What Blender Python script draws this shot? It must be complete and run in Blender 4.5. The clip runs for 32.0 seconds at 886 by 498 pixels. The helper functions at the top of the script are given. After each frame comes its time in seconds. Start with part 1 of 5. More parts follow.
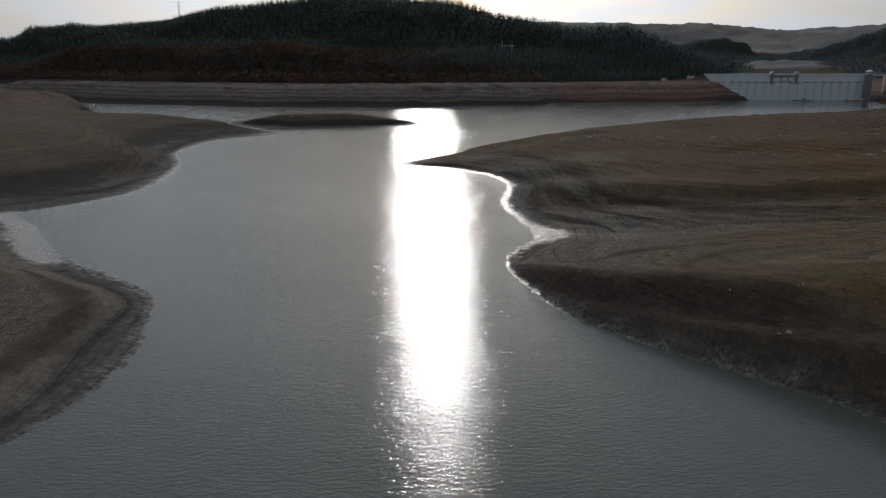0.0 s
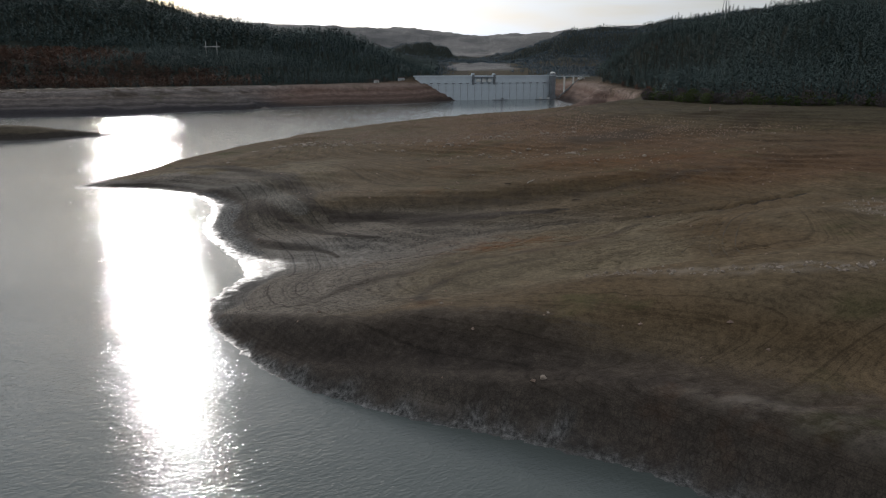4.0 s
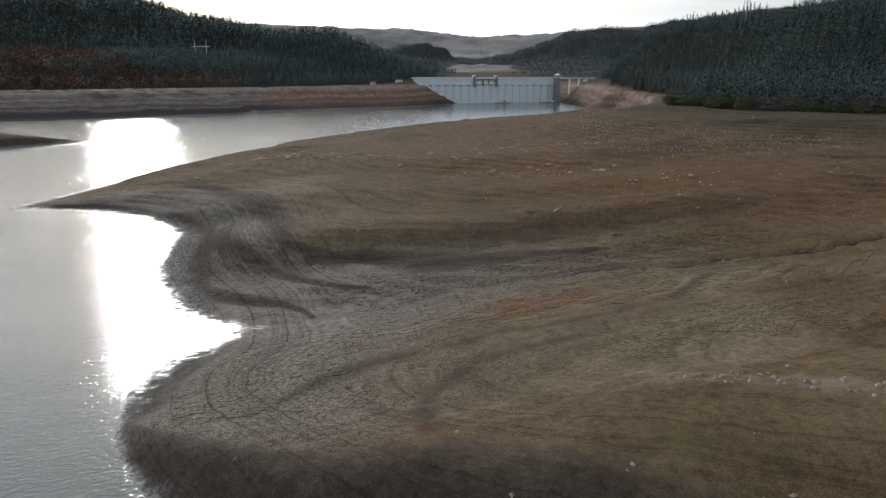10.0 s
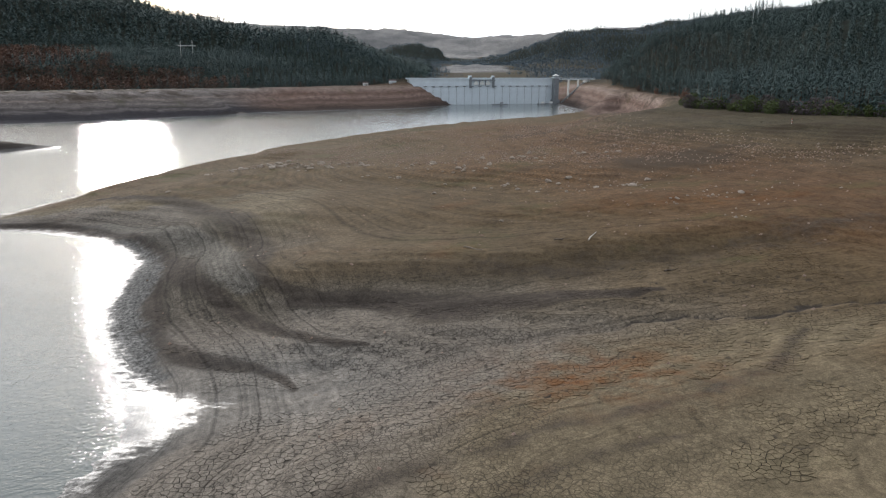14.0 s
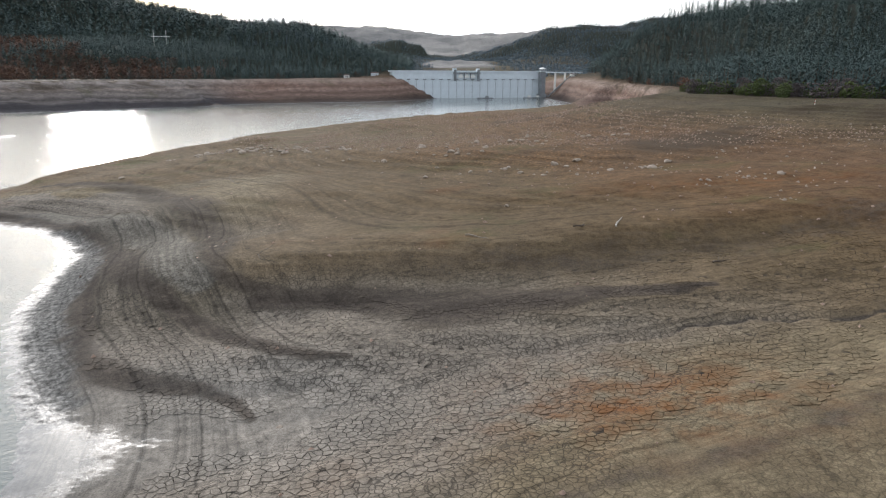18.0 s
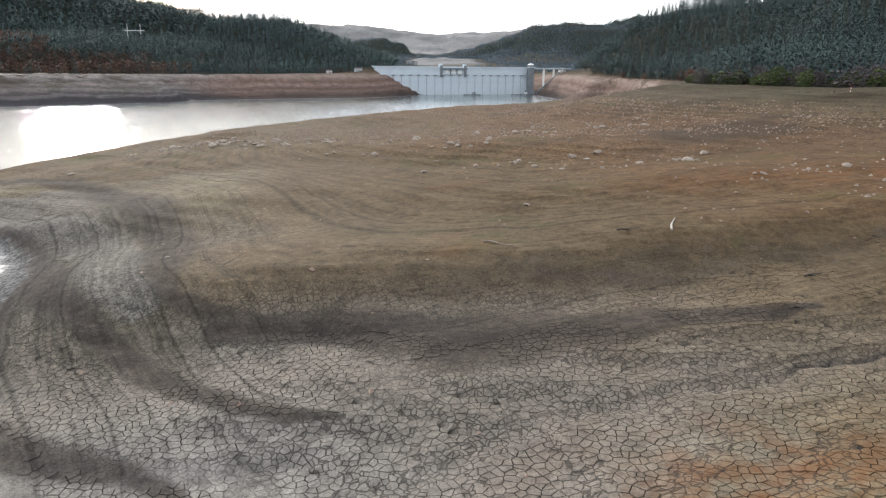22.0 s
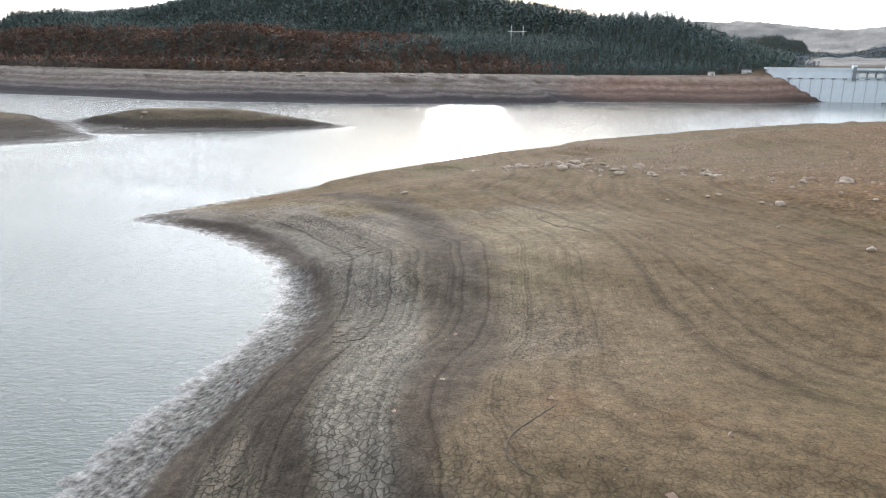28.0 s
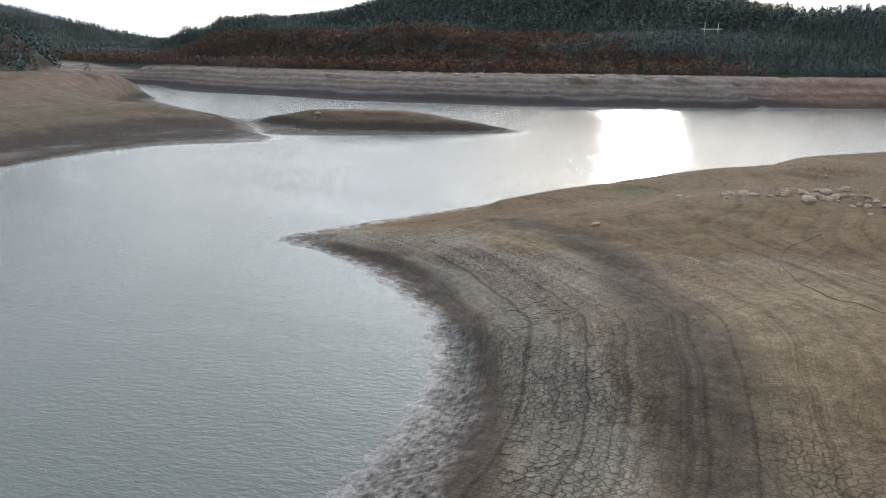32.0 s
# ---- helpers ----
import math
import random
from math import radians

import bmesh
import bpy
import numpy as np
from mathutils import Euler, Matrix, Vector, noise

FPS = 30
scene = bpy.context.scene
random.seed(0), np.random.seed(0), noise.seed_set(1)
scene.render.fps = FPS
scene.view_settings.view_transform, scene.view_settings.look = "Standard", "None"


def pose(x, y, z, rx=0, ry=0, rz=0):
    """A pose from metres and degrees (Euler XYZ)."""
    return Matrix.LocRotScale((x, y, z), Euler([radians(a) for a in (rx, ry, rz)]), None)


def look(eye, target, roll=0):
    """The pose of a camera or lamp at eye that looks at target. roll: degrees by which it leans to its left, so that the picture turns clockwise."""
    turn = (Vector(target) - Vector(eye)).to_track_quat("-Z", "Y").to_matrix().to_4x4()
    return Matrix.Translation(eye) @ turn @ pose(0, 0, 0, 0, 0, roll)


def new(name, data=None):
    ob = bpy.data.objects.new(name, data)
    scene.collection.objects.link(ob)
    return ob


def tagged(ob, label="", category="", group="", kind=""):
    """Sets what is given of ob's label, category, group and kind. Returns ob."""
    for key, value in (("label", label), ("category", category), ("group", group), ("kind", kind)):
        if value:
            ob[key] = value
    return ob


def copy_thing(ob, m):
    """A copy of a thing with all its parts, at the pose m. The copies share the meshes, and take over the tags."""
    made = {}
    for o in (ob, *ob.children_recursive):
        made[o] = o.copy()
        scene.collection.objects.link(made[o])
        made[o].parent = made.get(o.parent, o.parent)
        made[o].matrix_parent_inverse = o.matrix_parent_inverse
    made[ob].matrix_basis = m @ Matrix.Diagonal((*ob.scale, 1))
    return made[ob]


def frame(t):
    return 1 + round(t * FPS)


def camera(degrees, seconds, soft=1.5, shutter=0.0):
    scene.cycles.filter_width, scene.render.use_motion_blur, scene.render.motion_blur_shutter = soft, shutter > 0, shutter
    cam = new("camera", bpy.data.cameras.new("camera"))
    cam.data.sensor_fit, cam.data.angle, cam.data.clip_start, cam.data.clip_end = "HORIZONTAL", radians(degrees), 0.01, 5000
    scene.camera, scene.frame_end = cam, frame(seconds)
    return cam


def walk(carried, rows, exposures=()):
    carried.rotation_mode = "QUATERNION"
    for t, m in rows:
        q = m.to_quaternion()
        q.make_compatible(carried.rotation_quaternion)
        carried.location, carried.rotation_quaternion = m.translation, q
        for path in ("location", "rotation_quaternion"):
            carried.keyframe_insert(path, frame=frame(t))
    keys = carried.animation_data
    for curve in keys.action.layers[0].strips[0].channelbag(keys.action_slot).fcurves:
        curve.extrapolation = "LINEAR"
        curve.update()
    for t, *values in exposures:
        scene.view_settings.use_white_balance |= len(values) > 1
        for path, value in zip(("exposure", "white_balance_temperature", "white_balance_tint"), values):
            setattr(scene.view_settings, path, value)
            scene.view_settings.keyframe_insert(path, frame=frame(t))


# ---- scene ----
cam = camera(64.5, 32.0, soft=1.2)
PATH = [
    (0, (3.389, -38.486, 46.138), (2.645, -36.703, 45.62), -0.1),
    (0.5, (2.574, -34.81, 45.932), (2.047, -32.951, 45.415), -0.1),
    (1, (1.781, -31.242, 45.714), (1.653, -29.314, 45.198), -0.1),
    (1.5, (1.254, -27.801, 45.631), (1.252, -25.868, 45.116), 0.0),
    (2, (1.225, -24.434, 45.643), (1.236, -22.501, 45.129), 0.1),
    (3, (1.143, -17.107, 45.622), (1.142, -15.174, 45.108), 0.0),
    (3.5, (1.03, -13.578, 45.652), (1.022, -11.645, 45.139), 0.0),
    (5.5, (0.263, -0.276, 45.875), (0.248, 1.658, 45.364), 0.1),
    (6, (0.125, 2.987, 45.915), (0.109, 4.921, 45.403), 0.1),
    (7, (0.112, 9.859, 45.769), (0.096, 11.792, 45.258), 0.1),
    (8, (-0.265, 17.199, 45.503), (-0.278, 19.133, 44.993), 0.2),
    (9, (-0.739, 24.246, 45.337), (-0.749, 26.18, 44.827), 0.2),
    (10, (-1.402, 31.337, 45.273), (-1.407, 33.271, 44.765), 0.2),
    (11, (-2.44, 39.557, 45.645), (-2.438, 41.491, 45.135), 0.3),
    (12, (-3.201, 47.325, 45.934), (-3.193, 49.259, 45.426), 0.4),
    (13, (-4.751, 55.111, 45.848), (-4.733, 57.045, 45.34), 0.5),
    (13.5, (-5.199, 58.289, 45.377), (-5.183, 60.224, 44.871), 0.3),
    (15.5, (-5.758, 69.503, 41.683), (-5.728, 71.437, 41.175), 0.4),
    (16, (-6.177, 72.374, 40.795), (-6.137, 74.307, 40.283), 0.5),
    (17, (-6.89, 78.102, 38.704), (-6.836, 80.035, 38.194), 0.5),
    (18, (-7.727, 83.922, 36.739), (-7.658, 85.855, 36.232), 0.5),
    (19, (-8.3, 89.353, 34.746), (-8.222, 91.286, 34.238), 0.5),
    (20, (-8.935, 94.654, 32.826), (-8.846, 96.586, 32.316), 0.4),
    (21, (-9.564, 100.629, 32.1), (-9.458, 102.56, 31.588), 0.4),
    (22, (-10.743, 107.447, 31.969), (-10.626, 109.379, 31.462), 0.6),
    (23, (-11.961, 114.107, 31.774), (-11.837, 116.038, 31.266), 0.8),
    (24, (-13.211, 120.644, 31.164), (-13.08, 122.575, 30.658), 0.8),
    (24.5, (-13.91, 123.965, 31.017), (-13.798, 125.896, 30.51), 0.8),
    (26.5, (-13.696, 139.155, 33.608), (-13.996, 141.065, 33.095), 1.0),
    (27, (-14.606, 142.509, 33.595), (-15.174, 144.356, 33.077), 0.9),
    (27.5, (-16.135, 145.844, 33.554), (-16.924, 147.606, 33.034), 0.8),
    (28, (-18.053, 149.075, 33.37), (-18.886, 150.818, 32.85), 0.7),
    (28.5, (-20.128, 151.95, 33.315), (-21.04, 153.653, 32.794), 0.6),
    (29, (-22.086, 154.841, 33.196), (-23.143, 156.456, 32.674), 0.6),
    (29.5, (-24.252, 157.745, 33.076), (-25.417, 159.285, 32.554), 0.5),
    (30, (-26.69, 160.728, 32.918), (-27.891, 162.239, 32.396), 0.5),
    (31, (-31.284, 166.666, 32.771), (-32.498, 168.167, 32.25), 0.5),
    (32, (-35.951, 172.795, 32.665), (-37.173, 174.289, 32.143), 0.6),
]
EXPOSURES = [(0.0, -1.1), (1.0, -1.3), (2.0, -0.85), (3.0, -0.55), (6.0, -0.2), (10.0, 0.13), (13.0, 0.46), (18.0, 0.88), (20.0, 1.05), (24.5, 1.3), (27.0, 1.46), (29.0, 1.24), (32.0, 0.88)]
walk(cam, [(t, look(e, g, r)) for t, e, g, r in PATH], EXPOSURES)

# ---- world, sun, exposure ----
SUN_AZ, SUN_EL = 23.5, 16.0          # degrees west of north, and above the horizon
world = bpy.data.worlds.new("world")
scene.world = world
world.use_nodes = True
wn, wl = world.node_tree.nodes, world.node_tree.links
wn.clear()
w_out = wn.new("ShaderNodeOutputWorld")
sky = wn.new("ShaderNodeTexSky")
sky.sky_type, sky.sun_disc = "NISHITA", False
sky.sun_elevation, sky.sun_rotation = radians(SUN_EL), radians(-SUN_AZ)
sky.dust_density, sky.air_density = 2.5, 1.0
bg_sky, bg_cloud, w_mix = wn.new("ShaderNodeBackground"), wn.new("ShaderNodeBackground"), wn.new("ShaderNodeMixShader")
bg_sky.inputs["Strength"].default_value = 0.09
w_co, w_map, w_noise, w_ramp = wn.new("ShaderNodeTexCoord"), wn.new("ShaderNodeMapping"), wn.new("ShaderNodeTexNoise"), wn.new("ShaderNodeValToRGB")
w_map.inputs["Scale"].default_value = (3.0, 3.0, 14.0)
w_noise.inputs["Scale"].default_value, w_noise.inputs["Detail"].default_value = 1.6, 5.0
w_ramp.color_ramp.elements[0].position, w_ramp.color_ramp.elements[0].color = 0.30, (0.45, 0.45, 0.45, 1)
w_ramp.color_ramp.elements[1].position, w_ramp.color_ramp.elements[1].color = 0.62, (0.92, 0.92, 0.92, 1)
bg_cloud.inputs["Color"].default_value = (0.83, 0.90, 1.0, 1)
w_dot, w_pow, w_glow = wn.new("ShaderNodeVectorMath"), wn.new("ShaderNodeMath"), wn.new("ShaderNodeMath")
w_dot.operation, w_pow.operation, w_glow.operation = "DOT_PRODUCT", "POWER", "MULTIPLY_ADD"
w_dot.inputs[1].default_value = (-math.sin(radians(SUN_AZ)) * math.cos(radians(SUN_EL)), math.cos(radians(SUN_AZ)) * math.cos(radians(SUN_EL)), math.sin(radians(SUN_EL)))
w_pow.use_clamp, w_pow.inputs[1].default_value = True, 7.0
w_glow.inputs[1].default_value, w_glow.inputs[2].default_value = 1.7, 0.85
wl.new(w_co.outputs["Generated"], w_dot.inputs[0])
wl.new(w_dot.outputs["Value"], w_pow.inputs[0])
wl.new(w_pow.outputs[0], w_glow.inputs[0])
wl.new(w_glow.outputs[0], bg_cloud.inputs["Strength"])
wl.new(w_co.outputs["Generated"], w_map.inputs["Vector"])
wl.new(w_map.outputs["Vector"], w_noise.inputs["Vector"])
wl.new(w_noise.outputs["Fac"], w_ramp.inputs["Fac"])
wl.new(w_ramp.outputs["Color"], w_mix.inputs["Fac"])
wl.new(sky.outputs["Color"], bg_sky.inputs["Color"])
wl.new(bg_sky.outputs["Background"], w_mix.inputs[1])
wl.new(bg_cloud.outputs["Background"], w_mix.inputs[2])
wl.new(w_mix.outputs["Shader"], w_out.inputs["Surface"])

sun = new("sun", bpy.data.lights.new("sun", "SUN"))
sun.data.energy, sun.data.angle, sun.data.color = 1.5, radians(3.0), (1.0, 0.965, 0.93)
az, el = radians(SUN_AZ), radians(SUN_EL)
sun.matrix_world = look((-math.sin(az) * math.cos(el) * 500, math.cos(az) * math.cos(el) * 500, math.sin(el) * 500), (0, 0, 0))


# ---- materials ----
def material(name):
    m = bpy.data.materials.new(name)
    m.use_nodes = True
    m.node_tree.nodes.clear()
    out = m.node_tree.nodes.new("ShaderNodeOutputMaterial")
    bsdf = m.node_tree.nodes.new("ShaderNodeBsdfPrincipled")
    m.node_tree.links.new(bsdf.outputs["BSDF"], out.inputs["Surface"])
    return m, m.node_tree.nodes, m.node_tree.links, bsdf


def plug(links, value, socket):
    if isinstance(value, bpy.types.NodeSocket):
        links.new(value, socket)
    else:
        socket.default_value = value


def maths(nodes, links, op, a, b=0.0, c=None, clamp=False):
    n = nodes.new("ShaderNodeMath")
    n.operation, n.use_clamp = op, clamp
    plug(links, a, n.inputs[0])
    plug(links, b, n.inputs[1])
    if c is not None:
        plug(links, c, n.inputs[2])
    return n.outputs[0]


def blend(nodes, links, fac, a, b, mode="MIX"):
    n = nodes.new("ShaderNodeMix")
    n.data_type, n.blend_type = "RGBA", mode
    plug(links, fac, n.inputs[0])
    plug(links, (*a, 1) if isinstance(a, tuple) else a, n.inputs[6])
    plug(links, (*b, 1) if isinstance(b, tuple) else b, n.inputs[7])
    return n.outputs[2]


def noise_of(nodes, links, vector, scale, detail=4.0, rough=0.55):
    n = nodes.new("ShaderNodeTexNoise")
    n.inputs["Scale"].default_value, n.inputs["Detail"].default_value, n.inputs["Roughness"].default_value = scale, detail, rough
    if vector is not None:
        links.new(vector, n.inputs["Vector"])
    return n.outputs["Fac"]


def ramp_of(nodes, links, fac, stops, ease="LINEAR"):
    n = nodes.new("ShaderNodeValToRGB")
    n.color_ramp.interpolation = ease
    e = n.color_ramp.elements
    while len(e) < len(stops):
        e.new(0.5)
    for k, (p, c) in zip(e, stops):
        k.position = p
        k.color = (c, c, c, 1) if isinstance(c, (int, float)) else (*c, 1)
    links.new(fac, n.inputs["Fac"])
    return n.outputs["Color"]


def bump_of(nodes, links, height, strength, distance, normal=None):
    n = nodes.new("ShaderNodeBump")
    n.inputs["Strength"].default_value, n.inputs["Distance"].default_value = strength, distance
    links.new(height, n.inputs["Height"])
    if normal is not None:
        links.new(normal, n.inputs["Normal"])
    return n.outputs["Normal"]


def position(nodes):
    return nodes.new("ShaderNodeNewGeometry").outputs["Position"]


def stretched(nodes, links, vector, scale):
    n = nodes.new("ShaderNodeMapping")
    n.inputs["Scale"].default_value = scale
    links.new(vector, n.inputs["Vector"])
    return n.outputs["Vector"]


def plain(name, color, rough=0.8, vary=0.25, scale=1.5, metal=0.0, grain=0.02):
    """A matt or metal surface, with stains and grain."""
    m, n, l, b = material(name)
    co = n.new("ShaderNodeTexCoord").outputs["Object"]
    big, fine = noise_of(n, l, co, scale), noise_of(n, l, co, scale * 9, 3)
    f = maths(n, l, "MULTIPLY_ADD", fine, 0.4, maths(n, l, "MULTIPLY", big, 0.6))
    dark = tuple(c * (1 - vary) for c in color)
    light = tuple(min(1, c * (1 + vary)) for c in color)
    l.new(blend(n, l, ramp_of(n, l, f, [(0.3, 0.0), (0.7, 1.0)]), dark, light), b.inputs["Base Color"])
    b.inputs["Roughness"].default_value, b.inputs["Metallic"].default_value = rough, metal
    l.new(bump_of(n, l, fine, 0.5, grain), b.inputs["Normal"])
    return m


def leaf_material(name, dark, light, hue_scale=0.02):
    """Foliage: each clump its own shade, drifting over the slope."""
    m, n, l, b = material(name)
    geo = n.new("ShaderNodeNewGeometry")
    drift = noise_of(n, l, geo.outputs["Position"], hue_scale, 3)
    tree = noise_of(n, l, stretched(n, l, geo.outputs["Position"], (1.0, 1.0, 0.25)), 0.13, 1)
    f = maths(n, l, "MULTIPLY_ADD", geo.outputs["Random Per Island"], 0.25, maths(n, l, "MULTIPLY_ADD", drift, 1.1, maths(n, l, "MULTIPLY_ADD", tree, 1.0, -0.72)), clamp=True)
    l.new(blend(n, l, f, dark, light), b.inputs["Base Color"])
    b.inputs["Roughness"].default_value = 0.85
    b.inputs["Specular IOR Level"].default_value = 0.2
    return m


def ground_material():
    """Dried lake bed: wet dark mud by the water, grey cracked mud, tan silt, rusty soil and dry grass above, forest litter on top."""
    m, n, l, b = material("lake_bed")
    pos = position(n)
    sep = n.new("ShaderNodeSeparateXYZ")
    l.new(pos, sep.inputs[0])
    z = sep.outputs["Z"]
    wide, mid, small, fine = noise_of(n, l, pos, 0.022, 4), noise_of(n, l, pos, 0.11, 5), noise_of(n, l, pos, 0.9, 5, 0.65), noise_of(n, l, pos, 5.0, 4, 0.7)
    zz = maths(n, l, "ADD", z, maths(n, l, "MULTIPLY_ADD", mid, 1.8, -0.9))
    zz = maths(n, l, "ADD", zz, maths(n, l, "MULTIPLY_ADD", wide, 1.8, -0.9))
    high_zone = n.new("ShaderNodeAttribute")
    high_zone.attribute_name = "stony_rim"
    rim = maths(n, l, "MULTIPLY", ramp_of(n, l, maths(n, l, "ADD", high_zone.outputs["Fac"], maths(n, l, "MULTIPLY_ADD", mid, 0.9, -0.45)), [(0.2, 0.0), (0.8, 1.0)]), 10.2)
    zz = maths(n, l, "MAXIMUM", zz, maths(n, l, "MULTIPLY_ADD", wide, 3.0, maths(n, l, "ADD", rim, -1.5)))
    level = maths(n, l, "DIVIDE", zz, 30.0)
    tone = ramp_of(n, l, level, [(0.0, (0.085, 0.078, 0.07)), (0.012, (0.075, 0.068, 0.06)), (0.03, (0.13, 0.115, 0.1)), (0.045, (0.184, 0.156, 0.128)), (0.15, (0.176, 0.147, 0.117)), (0.18, (0.155, 0.126, 0.094)), (0.225, (0.13, 0.099, 0.066)), (0.255, (0.123, 0.09, 0.056)),
                                   (0.30, (0.108, 0.077, 0.045)), (0.38, (0.1, 0.067, 0.036)), (0.45, (0.107, 0.063, 0.032)), (0.58, (0.107, 0.063, 0.035)), (0.72, (0.092, 0.065, 0.038)), (0.82, (0.06, 0.048, 0.028))])
    patchy = ramp_of(n, l, noise_of(n, l, pos, 0.16, 6, 0.7), [(0.3, 0.62), (0.5, 1.0), (0.7, 1.4)])
    clod_zone = n.new("ShaderNodeAttribute")
    clod_zone.attribute_name = "clodded"
    south_zone = n.new("ShaderNodeAttribute")
    south_zone.attribute_name = "south_lobe"
    tone = blend(n, l, maths(n, l, "MULTIPLY", south_zone.outputs["Fac"], ramp_of(n, l, level, [(0.36, 0.0), (0.45, 0.85)])), tone, (0.116, 0.087, 0.052))
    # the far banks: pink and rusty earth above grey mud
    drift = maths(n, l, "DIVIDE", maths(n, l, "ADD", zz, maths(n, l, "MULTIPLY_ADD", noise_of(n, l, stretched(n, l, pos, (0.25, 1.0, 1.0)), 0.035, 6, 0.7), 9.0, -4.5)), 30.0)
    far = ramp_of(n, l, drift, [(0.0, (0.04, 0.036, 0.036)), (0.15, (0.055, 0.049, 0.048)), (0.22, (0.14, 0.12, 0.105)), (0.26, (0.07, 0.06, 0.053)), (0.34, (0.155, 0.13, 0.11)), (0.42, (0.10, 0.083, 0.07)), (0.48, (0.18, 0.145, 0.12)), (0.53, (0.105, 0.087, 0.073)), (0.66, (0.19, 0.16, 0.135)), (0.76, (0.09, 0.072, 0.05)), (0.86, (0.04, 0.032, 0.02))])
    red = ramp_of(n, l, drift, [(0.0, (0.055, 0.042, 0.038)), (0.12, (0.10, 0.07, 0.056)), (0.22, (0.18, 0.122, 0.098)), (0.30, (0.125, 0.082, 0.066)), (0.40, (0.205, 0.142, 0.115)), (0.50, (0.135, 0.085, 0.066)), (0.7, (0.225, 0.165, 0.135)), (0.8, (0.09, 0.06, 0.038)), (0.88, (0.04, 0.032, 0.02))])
    # lifts the far bank's tones and tints them bluer
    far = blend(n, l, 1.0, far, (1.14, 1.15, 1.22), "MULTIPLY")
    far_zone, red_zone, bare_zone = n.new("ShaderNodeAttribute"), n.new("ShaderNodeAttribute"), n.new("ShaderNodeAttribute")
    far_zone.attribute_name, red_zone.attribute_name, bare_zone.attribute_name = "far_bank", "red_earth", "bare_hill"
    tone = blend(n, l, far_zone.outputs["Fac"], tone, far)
    tone = blend(n, l, red_zone.outputs["Fac"], tone, red)
    # bare hills paled and greyed, with distance haze put into the colour
    hill = blend(n, l, ramp_of(n, l, noise_of(n, l, pos, 0.006, 6), [(0.4, 0.0), (0.6, 1.0)]), (0.23, 0.215, 0.20), (0.14, 0.135, 0.13))
    tone = blend(n, l, bare_zone.outputs["Fac"], tone, hill)
    ring_zone, ring_side = n.new("ShaderNodeAttribute"), n.new("ShaderNodeAttribute")
    ring_zone.attribute_name, ring_side.attribute_name = "shore_metres", "west_beach"
    ring = maths(n, l, "DIVIDE", maths(n, l, "MULTIPLY_ADD", mid, 9.0, maths(n, l, "MULTIPLY_ADD", small, 1.6, maths(n, l, "ADD", ring_zone.outputs["Fac"], -5.3))), 36.0)
    rings = ramp_of(n, l, ring, [(0.0, (0.10, 0.092, 0.082)), (0.2, (0.085, 0.073, 0.06)), (0.34, (0.10, 0.084, 0.065)), (0.5, (0.105, 0.087, 0.066)), (0.64, (0.085, 0.07, 0.05)), (0.84, (0.085, 0.069, 0.047))])
    lines = n.new("ShaderNodeCombineXYZ")
    l.new(maths(n, l, "MULTIPLY_ADD", mid, 6.0, ring_zone.outputs["Fac"]), lines.inputs["X"])
    l.new(maths(n, l, "MULTIPLY", sep.outputs["Y"], 0.05), lines.inputs["Y"])
    rings = blend(n, l, 0.8, rings, ramp_of(n, l, noise_of(n, l, lines.outputs[0], 0.55, 5, 0.7), [(0.33, 0.4), (0.5, 1.0), (0.66, 1.6)]), "MULTIPLY")
    ring_in = maths(n, l, "MULTIPLY", ring_side.outputs["Fac"], ramp_of(n, l, ring, [(0.62, 1.0), (0.95, 0.0)]))
    flank = n.new("ShaderNodeAttribute")
    flank.attribute_name = "tan_flank"
    tone = blend(n, l, maths(n, l, "MULTIPLY", flank.outputs["Fac"], ramp_of(n, l, level, [(0.13, 0.0), (0.19, 0.9), (0.31, 0.9), (0.37, 0.0)])), tone, (0.152, 0.119, 0.075))
    damp_zone = n.new("ShaderNodeAttribute")
    damp_zone.attribute_name = "damp"
    damp = ramp_of(n, l, maths(n, l, "MULTIPLY_ADD", mid, 0.5, maths(n, l, "ADD", damp_zone.outputs["Fac"], -0.25)), [(0.25, 0.0), (0.7, 0.88)])
    tone = blend(n, l, damp, tone, (0.05, 0.041, 0.034))
    # shore lines left by the falling water: thin bands that follow the height
    strand = n.new("ShaderNodeAttribute")
    strand.attribute_name = "strand_height"
    warp = maths(n, l, "MULTIPLY_ADD", mid, 0.22, maths(n, l, "MULTIPLY_ADD", small, 0.05, strand.outputs["Fac"]))
    comb = n.new("ShaderNodeCombineXYZ")
    l.new(warp, comb.inputs["Z"])
    bands = maths(n, l, "MULTIPLY_ADD", noise_of(n, l, comb.outputs[0], 1.7, 4, 0.65), 0.5, maths(n, l, "MULTIPLY", noise_of(n, l, comb.outputs[0], 7.0, 3, 0.7), 0.5))
    west = ramp_of(n, l, level, [(0.0, (0.09, 0.084, 0.078)), (0.03, (0.1, 0.092, 0.085)), (0.05, (0.05, 0.043, 0.037)), (0.13, (0.058, 0.048, 0.038)), (0.18, (0.112, 0.09, 0.062)), (0.33, (0.118, 0.093, 0.065)), (0.42, (0.12, 0.088, 0.068)), (0.6, (0.135, 0.095, 0.075)), (0.75, (0.10, 0.08, 0.06)), (0.85, (0.05, 0.04, 0.03))])
    west_zone, pan_zone, streak_zone, fringe_zone, flat_zone = (n.new("ShaderNodeAttribute") for _ in range(5))
    flat_zone.attribute_name = "pale_flat"
